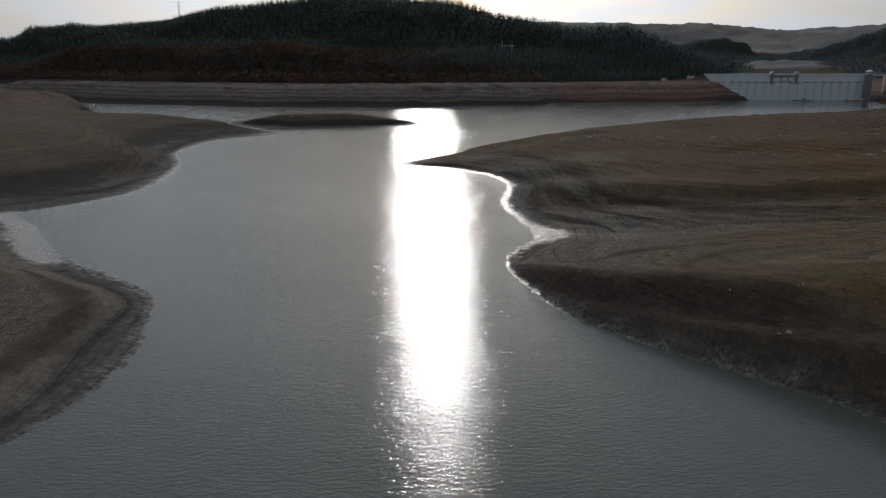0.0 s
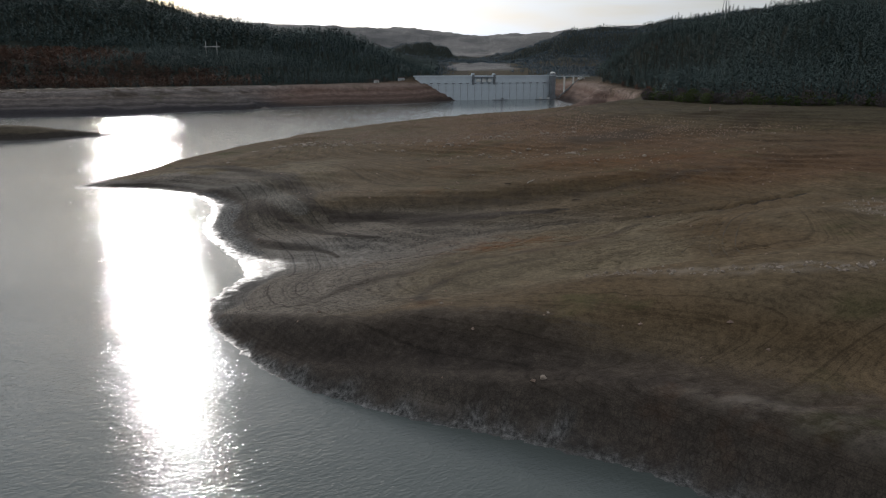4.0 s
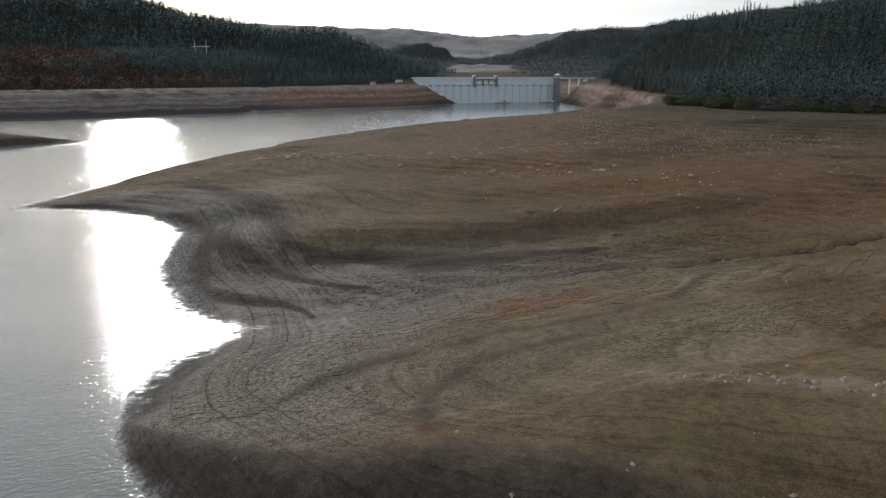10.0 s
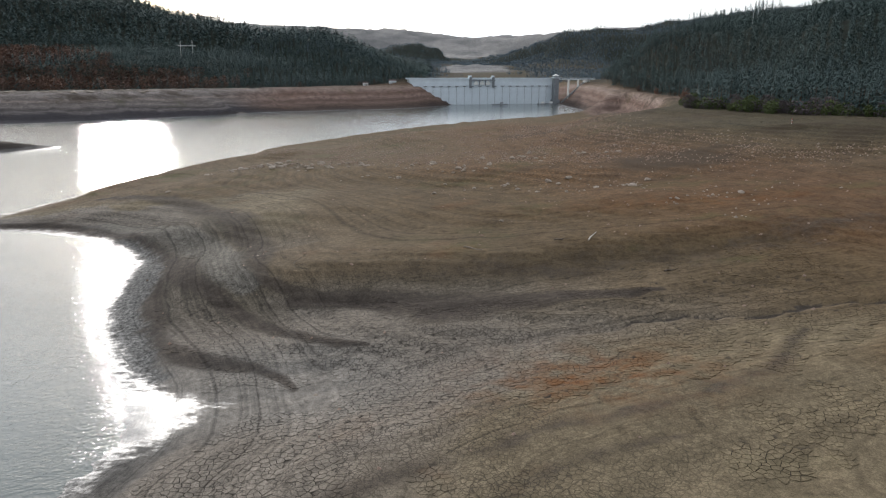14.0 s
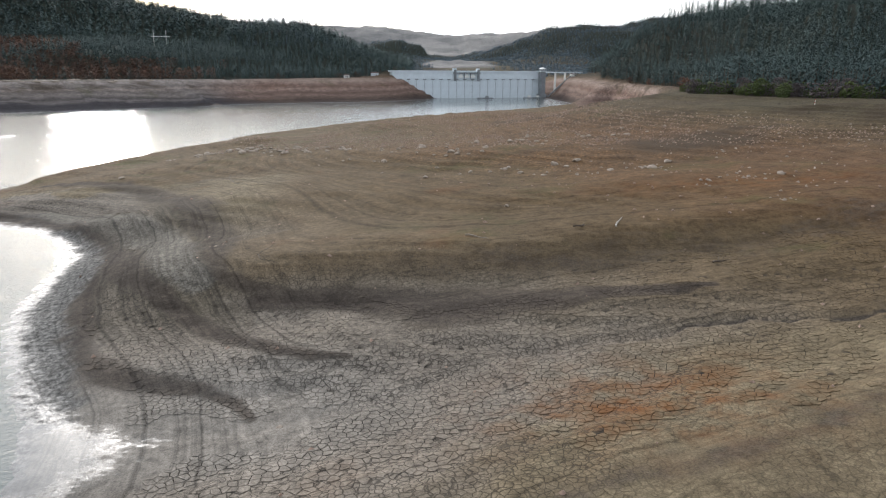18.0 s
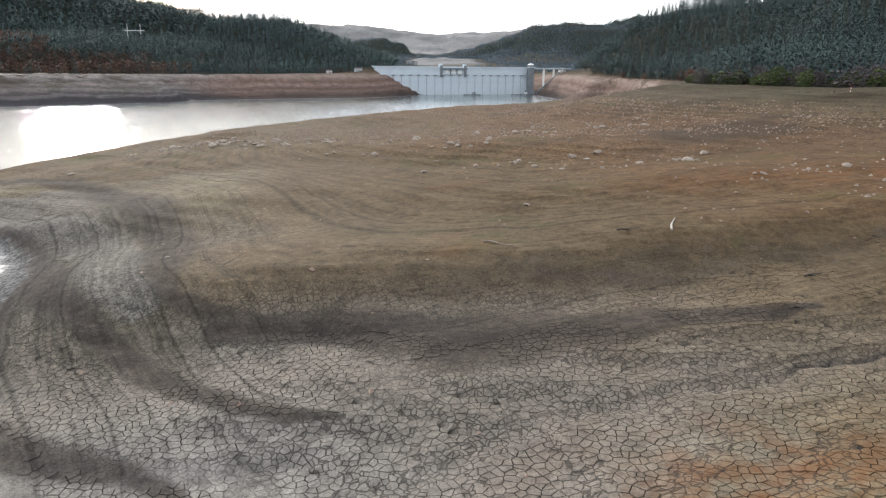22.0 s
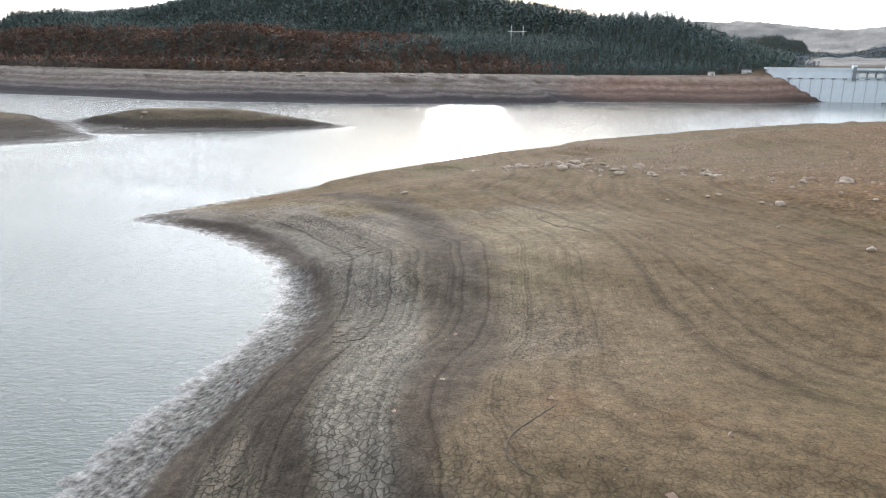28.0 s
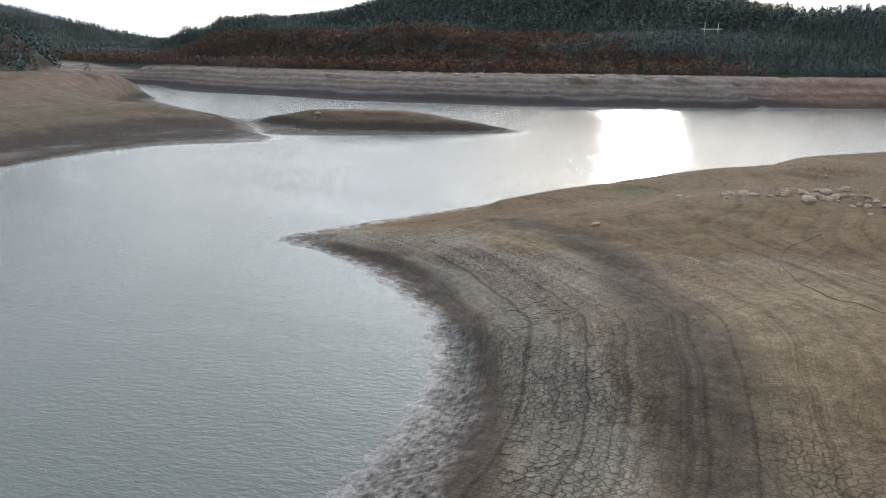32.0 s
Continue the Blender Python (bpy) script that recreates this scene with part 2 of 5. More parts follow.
    west_zone.attribute_name, pan_zone.attribute_name, streak_zone.attribute_name, fringe_zone.attribute_name = "west_slope", "pale_pan", "streak", "fringe"
    tone = blend(n, l, west_zone.outputs["Fac"], tone, west)
    tone = blend(n, l, ring_in, tone, rings)
    ragged = maths(n, l, "MULTIPLY_ADD", mid, 0.9, maths(n, l, "MULTIPLY_ADD", small, 0.5, -0.7))
    pan = ramp_of(n, l, maths(n, l, "ADD", pan_zone.outputs["Fac"], maths(n, l, "MULTIPLY", ragged, 0.7)), [(0.22, 0.0), (0.55, 0.95)])
    tone = blend(n, l, pan, tone, (0.142, 0.126, 0.104))
    tone = blend(n, l, maths(n, l, "MULTIPLY", flat_zone.outputs["Fac"], 0.9), tone, (0.194, 0.172, 0.147))
    torn = maths(n, l, "MULTIPLY_ADD", bands, 1.1, maths(n, l, "MULTIPLY_ADD", noise_of(n, l, pos, 0.3, 6, 0.7), 0.6, -0.85))
    streak = ramp_of(n, l, maths(n, l, "ADD", streak_zone.outputs["Fac"], maths(n, l, "MULTIPLY_ADD", ragged, 0.6, torn)), [(0.2, 0.0), (0.42, 0.72), (0.9, 0.94)])
    streak_tone = blend(n, l, ramp_of(n, l, noise_of(n, l, pos, 0.3, 6, 0.7), [(0.35, 0.0), (0.62, 1.0)]), (0.032, 0.025, 0.021), (0.066, 0.052, 0.041))
    tone = blend(n, l, streak, tone, streak_tone)
    lumpy = ramp_of(n, l, noise_of(n, l, stretched(n, l, pos, (1.0, 0.8, 0.0)), 1.5, 6, 0.7), [(0.38, 0.35), (0.50, 1.0), (0.64, 1.8)])
    edge_mud = blend(n, l, 1.0, (0.112, 0.106, 0.098), lumpy, "MULTIPLY")
    tone = blend(n, l, fringe_zone.outputs["Fac"], tone, edge_mud)
    tone = blend(n, l, ramp_of(n, l, level, [(0.1, 0.35), (0.3, 0.6), (0.45, 0.8)]), tone, patchy, "MULTIPLY")
    lined = n.new("ShaderNodeAttribute")
    lined.attribute_name = "lined"
    tone = blend(n, l, maths(n, l, "MAXIMUM", maths(n, l, "MULTIPLY", lined.outputs["Fac"], 0.9), ramp_of(n, l, level, [(0.02, 0.85), (0.06, 0.4), (0.15, 0.45), (0.19, 0.7), (0.33, 0.55), (0.5, 0.5)])), tone, ramp_of(n, l, bands, [(0.41, 0.42), (0.46, 0.78), (0.495, 1.0), (0.54, 1.12), (0.60, 1.32)]), "MULTIPLY")
    tone = blend(n, l, 0.6, tone, ramp_of(n, l, small, [(0.28, 0.40), (0.5, 1.0), (0.72, 1.55)]), "MULTIPLY")
    tone = blend(n, l, 0.7, tone, ramp_of(n, l, fine, [(0.28, 0.4), (0.5, 1.0), (0.72, 1.5)]), "MULTIPLY")
    clods = ramp_of(n, l, noise_of(n, l, pos, 1.5, 2, 0.5), [(0.36, 0.5), (0.5, 1.0), (0.60, 1.2), (0.70, 1.9)])
    tone = blend(n, l, maths(n, l, "MULTIPLY", clod_zone.outputs["Fac"], ramp_of(n, l, maths(n, l, "ADD", level, maths(n, l, "MULTIPLY_ADD", wide, 0.2, -0.1)), [(0.33, 0.0), (0.44, 0.75), (0.7, 0.7), (0.8, 0.3)])), tone, clods, "MULTIPLY")
    pale_zone = n.new("ShaderNodeAttribute")
    pale_zone.attribute_name = "pale_scree"
    tone = blend(n, l, maths(n, l, "MULTIPLY", pale_zone.outputs["Fac"], ramp_of(n, l, noise_of(n, l, stretched(n, l, pos, (0.5, 1.0, 1.0)), 0.35, 5, 0.7), [(0.42, 0.0), (0.6, 0.85)])), tone, (0.26, 0.22, 0.18))
    # rust stains and moss-green tufts
    rust = ramp_of(n, l, noise_of(n, l, pos, 0.05, 5, 0.6), [(0.62, 0.0), (0.75, 0.3)])
    rust_zone = n.new("ShaderNodeAttribute")
    rust_zone.attribute_name = "rusty"
    rust = maths(n, l, "MAXIMUM", rust, maths(n, l, "MULTIPLY", rust_zone.outputs["Fac"], ramp_of(n, l, noise_of(n, l, pos, 0.25, 4, 0.6), [(0.4, 0.0), (0.65, 0.8)])))
    rust = maths(n, l, "MULTIPLY", rust, ramp_of(n, l, level, [(0.03, 0.0), (0.12, 1.0), (0.6, 1.0), (0.75, 0.3)]))
    tone = blend(n, l, rust, tone, (0.15, 0.062, 0.022))
    moss = ramp_of(n, l, noise_of(n, l, stretched(n, l, pos, (1.0, 1.7, 1.0)), 0.035, 6, 0.65), [(0.56, 0.0), (0.68, 0.55)])
    moss = maths(n, l, "MULTIPLY", moss, ramp_of(n, l, level, [(0.24, 0.0), (0.34, 1.0), (0.7, 0.5), (0.8, 0.0)]))
    tone = blend(n, l, moss, tone, (0.06, 0.065, 0.022))
    weedy = ramp_of(n, l, noise_of(n, l, stretched(n, l, pos, (0.6, 1.0, 1.0)), 0.045, 6, 0.68), [(0.52, 0.0), (0.62, 0.7)])
    patch = n.new("ShaderNodeAttribute")
    patch.attribute_name = "weed_patch"
    weedy = maths(n, l, "MAXIMUM", weedy, ramp_of(n, l, maths(n, l, "MULTIPLY", patch.outputs["Fac"], maths(n, l, "ADD", mid, maths(n, l, "MULTIPLY", small, 0.6))), [(0.32, 0.0), (0.62, 0.75)]))
    weedy = maths(n, l, "MULTIPLY", maths(n, l, "MULTIPLY", weedy, clod_zone.outputs["Fac"]), ramp_of(n, l, level, [(0.42, 0.0), (0.52, 1.0)]))
    tone = blend(n, l, weedy, tone, (0.048, 0.034, 0.022))
    # dried cracks
    vor = n.new("ShaderNodeTexVoronoi")
    vor.feature = "DISTANCE_TO_EDGE"
    vor.inputs["Scale"].default_value = 1.5
    jig = n.new("ShaderNodeVectorMath")
    jig.operation = "MULTIPLY_ADD"
    nz = n.new("ShaderNodeTexNoise")
    nz.inputs["Scale"].default_value, nz.inputs["Detail"].default_value = 0.9, 3.0
    l.new(pos, nz.inputs["Vector"])
    l.new(nz.outputs["Color"], jig.inputs[0])
    jig.inputs[1].default_value = (0.6, 0.6, 0.0)
    l.new(stretched(n, l, pos, (1.0, 1.0, 0.0)), jig.inputs[2])
    l.new(jig.outputs[0], vor.inputs["Vector"])
    crack = ramp_of(n, l, vor.outputs["Distance"], [(0.0, 1.0), (0.035, 0.9), (0.075, 0.0)])
    where = maths(n, l, "MULTIPLY", ramp_of(n, l, level, [(0.03, 0.0), (0.07, 0.9), (0.20, 0.75), (0.26, 0.35), (0.36, 0.18), (0.42, 0.0)]), ramp_of(n, l, noise_of(n, l, pos, 0.07, 3), [(0.32, 0.25), (0.5, 1.0)]))
    crusted = n.new("ShaderNodeAttribute")
    crusted.attribute_name = "crusted"
    where = maths(n, l, "MULTIPLY", where, maths(n, l, "SUBTRACT", 1.0, crusted.outputs["Fac"], clamp=True))
    crack = maths(n, l, "MULTIPLY", crack, where)
    crack = maths(n, l, "MULTIPLY", crack, maths(n, l, "MULTIPLY_ADD", streak, -0.6, 1.0))
    tone = blend(n, l, maths(n, l, "MULTIPLY", crack, 0.8), tone, (0.028, 0.024, 0.02))
    litter = n.new("ShaderNodeAttribute")
    litter.attribute_name = "forest_floor"
    tone = blend(n, l, litter.outputs["Fac"], tone, (0.028, 0.032, 0.025))
    # soil seen through the crust's cracks, with their shade put into its colour
    crack_soil = n.new("ShaderNodeAttribute")
    crack_soil.attribute_name = "under_crust"
    tone = blend(n, l, crack_soil.outputs["Fac"], tone, (0.03, 0.025, 0.02))
    l.new(tone, b.inputs["Base Color"])
    wet_zone = n.new("ShaderNodeAttribute")
    wet_zone.attribute_name = "wet_flat"
    puddled = maths(n, l, "MULTIPLY_ADD", noise_of(n, l, pos, 0.35, 4, 0.7), 0.9, maths(n, l, "MULTIPLY", noise_of(n, l, stretched(n, l, pos, (0.5, 1.2, 1.0)), 1.1, 4, 0.7), 1.2))
    shine = maths(n, l, "ADD", puddled, maths(n, l, "SUBTRACT", maths(n, l, "ADD", z, -0.72), maths(n, l, "MULTIPLY", wet_zone.outputs["Fac"], 0.9)))
    wet = ramp_of(n, l, shine, [(0.1, 0.24), (0.35, 0.42), (0.55, 0.75), (0.8, 0.95)])
    l.new(wet, b.inputs["Roughness"])
    l.new(ramp_of(n, l, shine, [(0.2, 0.42), (0.42, 0.12), (0.9, 0.06)]), b.inputs["Specular IOR Level"])
    lumps = maths(n, l, "MULTIPLY_ADD", small, 0.6, maths(n, l, "MULTIPLY", fine, 0.25))
    lumps = maths(n, l, "SUBTRACT", lumps, maths(n, l, "MULTIPLY", crack, 0.7))
    lumps = maths(n, l, "MULTIPLY_ADD", bands, 0.7, lumps)
    relief = n.new("ShaderNodeBump")
    relief.inputs["Distance"].default_value = 0.22
    l.new(ramp_of(n, l, shine, [(0.15, 0.22), (0.6, 0.9)]), relief.inputs["Strength"])
    l.new(lumps, relief.inputs["Height"])
    l.new(relief.outputs["Normal"], b.inputs["Normal"])
    return m


def water_material():
    """Murky green-grey lake water with small wind ripples."""
    m, n, l, b = material("lake_water")
    pos = position(n)
    b.inputs["Base Color"].default_value = (0.09, 0.102, 0.093, 1)
    b.inputs["IOR"].default_value = 1.33
    calm = noise_of(n, l, stretched(n, l, pos, (0.6, 1.0, 1.0)), 0.018, 3)
    l.new(ramp_of(n, l, calm, [(0.35, 0.04), (0.65, 0.065)]), b.inputs["Roughness"])
    tilt = n.new("ShaderNodeMapping")
    tilt.vector_type = "TEXTURE"
    tilt.inputs["Rotation"].default_value, tilt.inputs["Scale"].default_value = (0, 0, 0.52), (2.0, 1.0, 1.0)
    l.new(pos, tilt.inputs["Vector"])
    w1, w2, w3 = noise_of(n, l, tilt.outputs[0], 1.7, 2, 0.5), noise_of(n, l, tilt.outputs[0], 4.6, 2, 0.5), noise_of(n, l, pos, 0.12, 2)
    h = maths(n, l, "MULTIPLY_ADD", w2, 0.26, maths(n, l, "MULTIPLY", w1, 0.45))
    h = maths(n, l, "MULTIPLY_ADD", w3, 0.8, h)
    gust = ramp_of(n, l, noise_of(n, l, stretched(n, l, pos, (0.5, 1.0, 1.0)), 0.03, 4), [(0.35, 0.75), (0.6, 1.0)])
    l.new(bump_of(n, l, maths(n, l, "MULTIPLY", h, gust), 1.0, 0.2), b.inputs["Normal"])
    return m


MUD = ground_material()
WATER = water_material()
CONCRETE = plain("dam_concrete", (0.60, 0.65, 0.68), 0.8, 0.14, 0.12, grain=0.05)
CONCRETE_DARK = plain("dark_concrete", (0.20, 0.21, 0.22), 0.85, 0.25, 0.3)
STEEL = plain("painted_steel", (0.55, 0.56, 0.56), 0.5, 0.15, 1.0, 0.3)
WHITE = plain("white_paint", (0.75, 0.74, 0.70), 0.6, 0.1, 1.0)
ROOF = plain("dark_roof", (0.10, 0.07, 0.06), 0.8, 0.2, 1.0)
STONE = plain("pale_stone", (0.27, 0.215, 0.165), 0.9, 0.4, 1.2, grain=0.05)
WOOD = plain("bleached_wood", (0.35, 0.31, 0.26), 0.8, 0.3, 3.0)
WOOD_OLD = plain("weathered_wood", (0.24, 0.195, 0.15), 0.85, 0.3, 3.0)
WOOD_DARK = plain("wet_wood", (0.07, 0.05, 0.035), 0.8, 0.3, 3.0)
BARK = plain("pine_bark", (0.11, 0.075, 0.05), 0.9, 0.4, 2.0)
PINE = leaf_material("pine_needles", (0.043, 0.065, 0.064), (0.082, 0.115, 0.102))
# pine needles paled and turned blue: distance haze put into the colour
HAZED_PINE = leaf_material("hazed_pine_needles", (0.08, 0.113, 0.136), (0.11, 0.148, 0.172))
RUSSET = leaf_material("oak_leaves_autumn", (0.085, 0.052, 0.044), (0.2, 0.108, 0.07), 0.02)
BARE = leaf_material("bare_twigs", (0.055, 0.045, 0.04), (0.12, 0.095, 0.075))
TWIGS = leaf_material("purple_grey_twigs", (0.055, 0.045, 0.046), (0.14, 0.112, 0.108), 0.1)
SHRUB = leaf_material("shrub_leaves", (0.03, 0.045, 0.015), (0.10, 0.12, 0.04), 0.1)


# ---- the plan: shore lines, ridges and valleys ----
EAST_SHORE = [(600, -900), (260, -330), (150, -90), (80, 8), (52, 36), (36, 50), (25, 61.5), (14, 66.8), (6.4, 70.6), (-2.1, 73.2), (-11.8, 78.3), (-23.5, 85.7), (-32, 95), (-41, 107), (-45.5, 118), (-46.6, 127),
              (-44, 136), (-45.5, 143), (-48.5, 150), (-54, 158), (-61, 169), (-68.5, 182), (-72.5, 201), (-74.5, 210), (-78, 219), (-83.5, 229), (-92, 237.5), (-107, 245), (-121, 249.5), (-131, 250.4), (-139.2, 250.4)]
NORTH_SIDE = [(-141.5, 252.5), (-140, 262), (-133.5, 290), (-128, 320), (-117, 352), (-104, 395), (-95, 430), (-77, 470), (-55, 515), (-27, 556), (8, 600), (62, 670), (105, 713), (142, 742), (151, 762), (147, 800), (142, 850), (141, 890), (142, 945)]
NORTH_SHORE = [(12, 905), (8, 884), (-22, 838), (-62, 800), (-106, 786), (-150, 760), (-178, 745), (-198, 708), (-235, 676), (-268, 645), (-326, 598), (-382, 590), (-408, 570), (-495, 557), (-531, 559), (-603, 556),
               (-640, 545), (-725, 560), (-800, 600), (-900, 600)]
WEST_SHORE = [(-900, 560), (-790, 545), (-720, 520), (-640, 490), (-556, 456), (-500, 438), (-450, 424), (-395, 409), (-372, 404), (-345, 394), (-322, 380), (-303, 364), (-284, 361), (-266, 346), (-278, 328), (-286, 312), (-283, 285),
              (-276, 262), (-264, 243), (-240, 222), (-227, 206), (-215, 188), (-202, 165), (-197, 146), (-199, 129), (-202, 115), (-206, 108), (-186, 102), (-162, 87), (-142, 76.5), (-124, 72), (-111, 68), (-99.5, 61.5), (-94, 54),
              (-87, 45.5), (-81.5, 36), (-78, 26), (-77, 14), (-74, -5), (-80, -60), (-120, -300), (-200, -900)]
ISLAND = [(-304, 370), (-296, 362), (-279, 369), (-265, 380), (-247, 401), (-231, 416), (-221, 434), (-210, 454), (-226, 459), (-255, 455), (-285, 446), (-315, 432), (-374, 420), (-356, 399), (-326, 382)]
LAKE = EAST_SHORE + NORTH_SIDE + NORTH_SHORE + WEST_SHORE

RIDGES = [
    # the near lobe of the east bank, its top and its flanks
    [(-43, 114, 0.6), (-36, 108, 3), (-26, 100, 5.4), (-14, 93, 7.2), (2, 92, 9), (16, 91, 10), (32, 95, 12), (51, 92, 16), (75, 90, 19), (120, 70, 24), (220, 30, 32)],
    [(-30, 94, 1.5), (-18, 85, 3.6), (0, 78, 5.2), (13, 73, 6.8), (26, 69, 8.2), (40, 58, 10), (66, 40, 13), (110, 0, 20), (240, -160, 30)],
    [(-32, 124, 1.8), (-10, 122, 4.8), (12, 122, 6.6), (32, 128, 8), (53, 133, 10), (85, 140, 15)],
    # the gully
    [(-45, 141, 0.1), (-34, 146, 0.4), (-21, 150, 1.0), (-6, 154, 2.4), (7, 158, 3.7), (28, 163, 5.6), (52, 166, 8), (75, 170, 11), (112, 180, 17)],
    # the great lobe: foot, terrace, upper slope, crest
    [(-47, 166, 1.2), (-25, 170, 3.0), (-9, 173, 4.5), (12, 180, 5.8), (35, 186, 8.2), (60, 190, 11)],
    [(-66, 205, 1.2), (-58, 206, 4.2), (-46, 198, 6.6), (-35, 193, 7.8), (-20, 194, 8.6), (5, 198, 9.2), (24, 200, 11), (50, 205, 13), (85, 212, 16), (112, 222, 20)],
    [(-84, 238, 1.8), (-68, 236, 5.2), (-50, 240, 8), (-35, 245, 9), (-8, 250, 10.4), (12, 238, 11), (43, 232, 14), (84, 234, 16.5), (118, 246, 21)],
    [(-128, 256, 0.9), (-112, 262, 2.4), (-98, 272, 4.3), (-88, 284, 5.6), (-72, 300, 8), (-55, 315, 10.2), (-40, 312, 10.5), (-8, 294, 12.5), (30, 285, 15), (70, 275, 17), (116, 296, 24)],
    [(-122, 300, 2.6), (-113, 330, 3.4), (-98, 368, 4.6), (-72, 371, 7.8), (-86, 412, 4.4), (-64, 458, 4.0), (-38, 514, 3.6), (-6, 566, 3.6), (40, 626, 3.4), (80, 676, 2.2)],
    [(-20, 400, 11.5), (40, 420, 15), (60, 520, 9), (100, 600, 6), (130, 680, 3)],
    [(100, 432, 21), (124, 515, 12), (143, 600, 7), (152, 690, 3.5)],
    [(-262, 738, 22), (-228, 722, 16), (-192, 716, 8), (-172, 738, 1.2)],
    [(-200, 792, 20), (-170, 788, 10), (-142, 784, 3)],
    [(90, 390, 22.5), (116, 304, 25), (150, 300, 26)],
    # the forest edge and the wooded hill of the east bank
    [(240, 260, 27), (190, 300, 26), (140, 345, 25.5), (112, 400, 25), (138, 470, 24.5), (160, 570, 24), (162, 680, 23.5), (166, 800, 23), (180, 900, 24.5), (192, 950, 27)],
    [(215, 985, 28), (205, 900, 33), (200, 830, 46), (212, 745, 62), (228, 690, 73), (238, 614, 75), (245, 557, 74), (255, 450, 68), (280, 390, 68), (340, 300, 70), (460, 180, 76)],
    [(500, 900, 90), (620, 600, 115), (720, 200, 120), (900, -300, 120)],
    # the north bank: foot of the woods, houses' shelf, ridge, back
    [(-900, 650, 24), (-700, 640, 22), (-560, 638, 21.5), (-430, 648, 21.5), (-330, 688, 22), (-260, 738, 22), (-190, 798, 22), (-120, 850, 22), (-70, 876, 23), (-36, 889, 27.5)],
    [(-30, 888, 24), (-20, 891, 18.5), (-10, 894, 12.5), (0, 897.5, 7), (8, 901, 2.5)],
    [(-1000, 850, 62), (-600, 850, 62), (-450, 850, 52), (-317, 971, 53), (-200, 930, 42)],
    [(-1750, 1000, 42), (-1640, 1120, 70), (-1577, 1284, 132), (-1493, 1392, 120), (-1394, 1497, 130), (-1160, 1448, 153), (-987, 1400, 166), (-790, 1400, 166), (-600, 1290, 153), (-490, 1250, 131), (-403, 1230, 106), (-300, 1170, 92), (-220, 1130, 87),
     (-150, 1040, 66), (-95, 1003, 47), (-40, 960, 33), (-36, 905, 28)],
    [(-1700, 2100, 70), (-1100, 1900, 70), (-500, 1750, 55), (-200, 1400, 42)],
    # behind the dam: valley, wooded hills, bare mountains
    [(60, 1020, 2), (90, 1200, 18), (0, 1500, 41), (122, 1498, 38), (174, 1493, 32)],
    [(260, 1010, 22), (300, 1200, 26), (360, 1500, 34), (800, 1300, 90)],
    [(60, 2150, 40), (138, 2098, 55), (249, 2088, 92), (326, 2077, 115), (398, 2065, 148), (478, 2048, 124), (700, 2100, 170), (1200, 1900, 220)],
    [(-600, 2500, 60), (-400, 2600, 66), (-251, 2591, 86), (-111, 2600, 121), (10, 2603, 97), (111, 2600, 50)],
    [(100, 1800, 40), (0, 2300, 45), (200, 3200, 80), (-300, 3400, 95)],
    [(-1800, 4200, 280), (-1100, 4250, 262), (-766, 4234, 249), (-511, 4272, 227), (-350, 4370, 246), (-271, 4394, 258), (-190, 4394, 240), (16, 4403, 217), (313, 4292, 175), (460, 4278, 193), (622, 3954, 198), (796, 3411, 199), (941, 3374, 217),
     (1500, 3300, 250), (2600, 3000, 260)],
    # the west bank
    [(-300, 358, 0.7), (-330, 362, 3.4), (-360, 374, 5.2), (-400, 362, 8), (-450, 320, 11), (-520, 300, 15), (-640, 260, 22), (-900, 200, 40)],
    [(-585, 452, 14), (-600, 462, 20), (-590, 410, 21), (-570, 340, 21), (-600, 270, 22)],
    [(-660, 400, 44), (-720, 330, 60), (-900, 380, 75)],
    [(-232, 196, 3), (-262, 200, 6), (-320, 222, 9), (-420, 210, 16), (-600, 150, 30)],
    [(-270, 150, 6), (-330, 150, 10), (-500, 80, 22)],
    [(-212, 108, 0.2), (-250, 104, 1.5), (-310, 92, 4), (-420, 60, 12)],
    [(-108, 52, 2.6), (-122, 42, 6), (-160, 34, 11), (-230, 20, 17), (-400, -60, 30)],
    [(-92, 10, 5), (-105, -30, 10), (-180, -200, 24)],
    [(-2700, 900, 215), (-2390, 1013, 172), (-2322, 1185, 128), (-2270, 1337, 78), (-2220, 1500, 64), (-2050, 1620, 62), (-1850, 1700, 66), (-1700, 1800, 75)],
    [(-1940, 1200, 50), (-1500, 950, 34), (-1100, 700, 25), (-950, 580, 6)],
    [(-1400, 500, 60), (-2000, 500, 110), (-2600, -300, 160), (-1500, -500, 100)],
    # the island
    [(-335, 396, 4.0), (-318, 402, 7.0), (-300, 410, 8.6), (-275, 421, 8.8), (-255, 428, 7.6), (-238, 437, 4.6), (-224, 447, 1.4)],
    [(2600, 1500, 260), (2000, 300, 180), (2600, -300, 180)],
]


def resample(line, step):
    """Points along a line, with the stretch that each stands for."""
    pts, lens = [], []
    for a, b in zip(line, line[1:]):
        a, b = np.array(a, float), np.array(b, float)
        d = np.hypot(*(b - a)[:2])
        k = max(1, int(math.ceil(d / step(0.5 * (a + b)))))
        for i in range(k):
            pts.append(a + (b - a) * (i + 0.5) / k)
            lens.append(d / k)
    return np.array(pts), np.array(lens)


def smooth_closed(line, rounds=2):
    """Corner-cutting, which keeps the shore near its points and rounds it."""
    p = np.array(line, float)
    for _ in range(rounds):
        q = np.roll(p, -1, axis=0)
        p = np.stack([0.8 * p + 0.2 * q, 0.2 * p + 0.8 * q], 1).reshape(-1, 2)
    return p


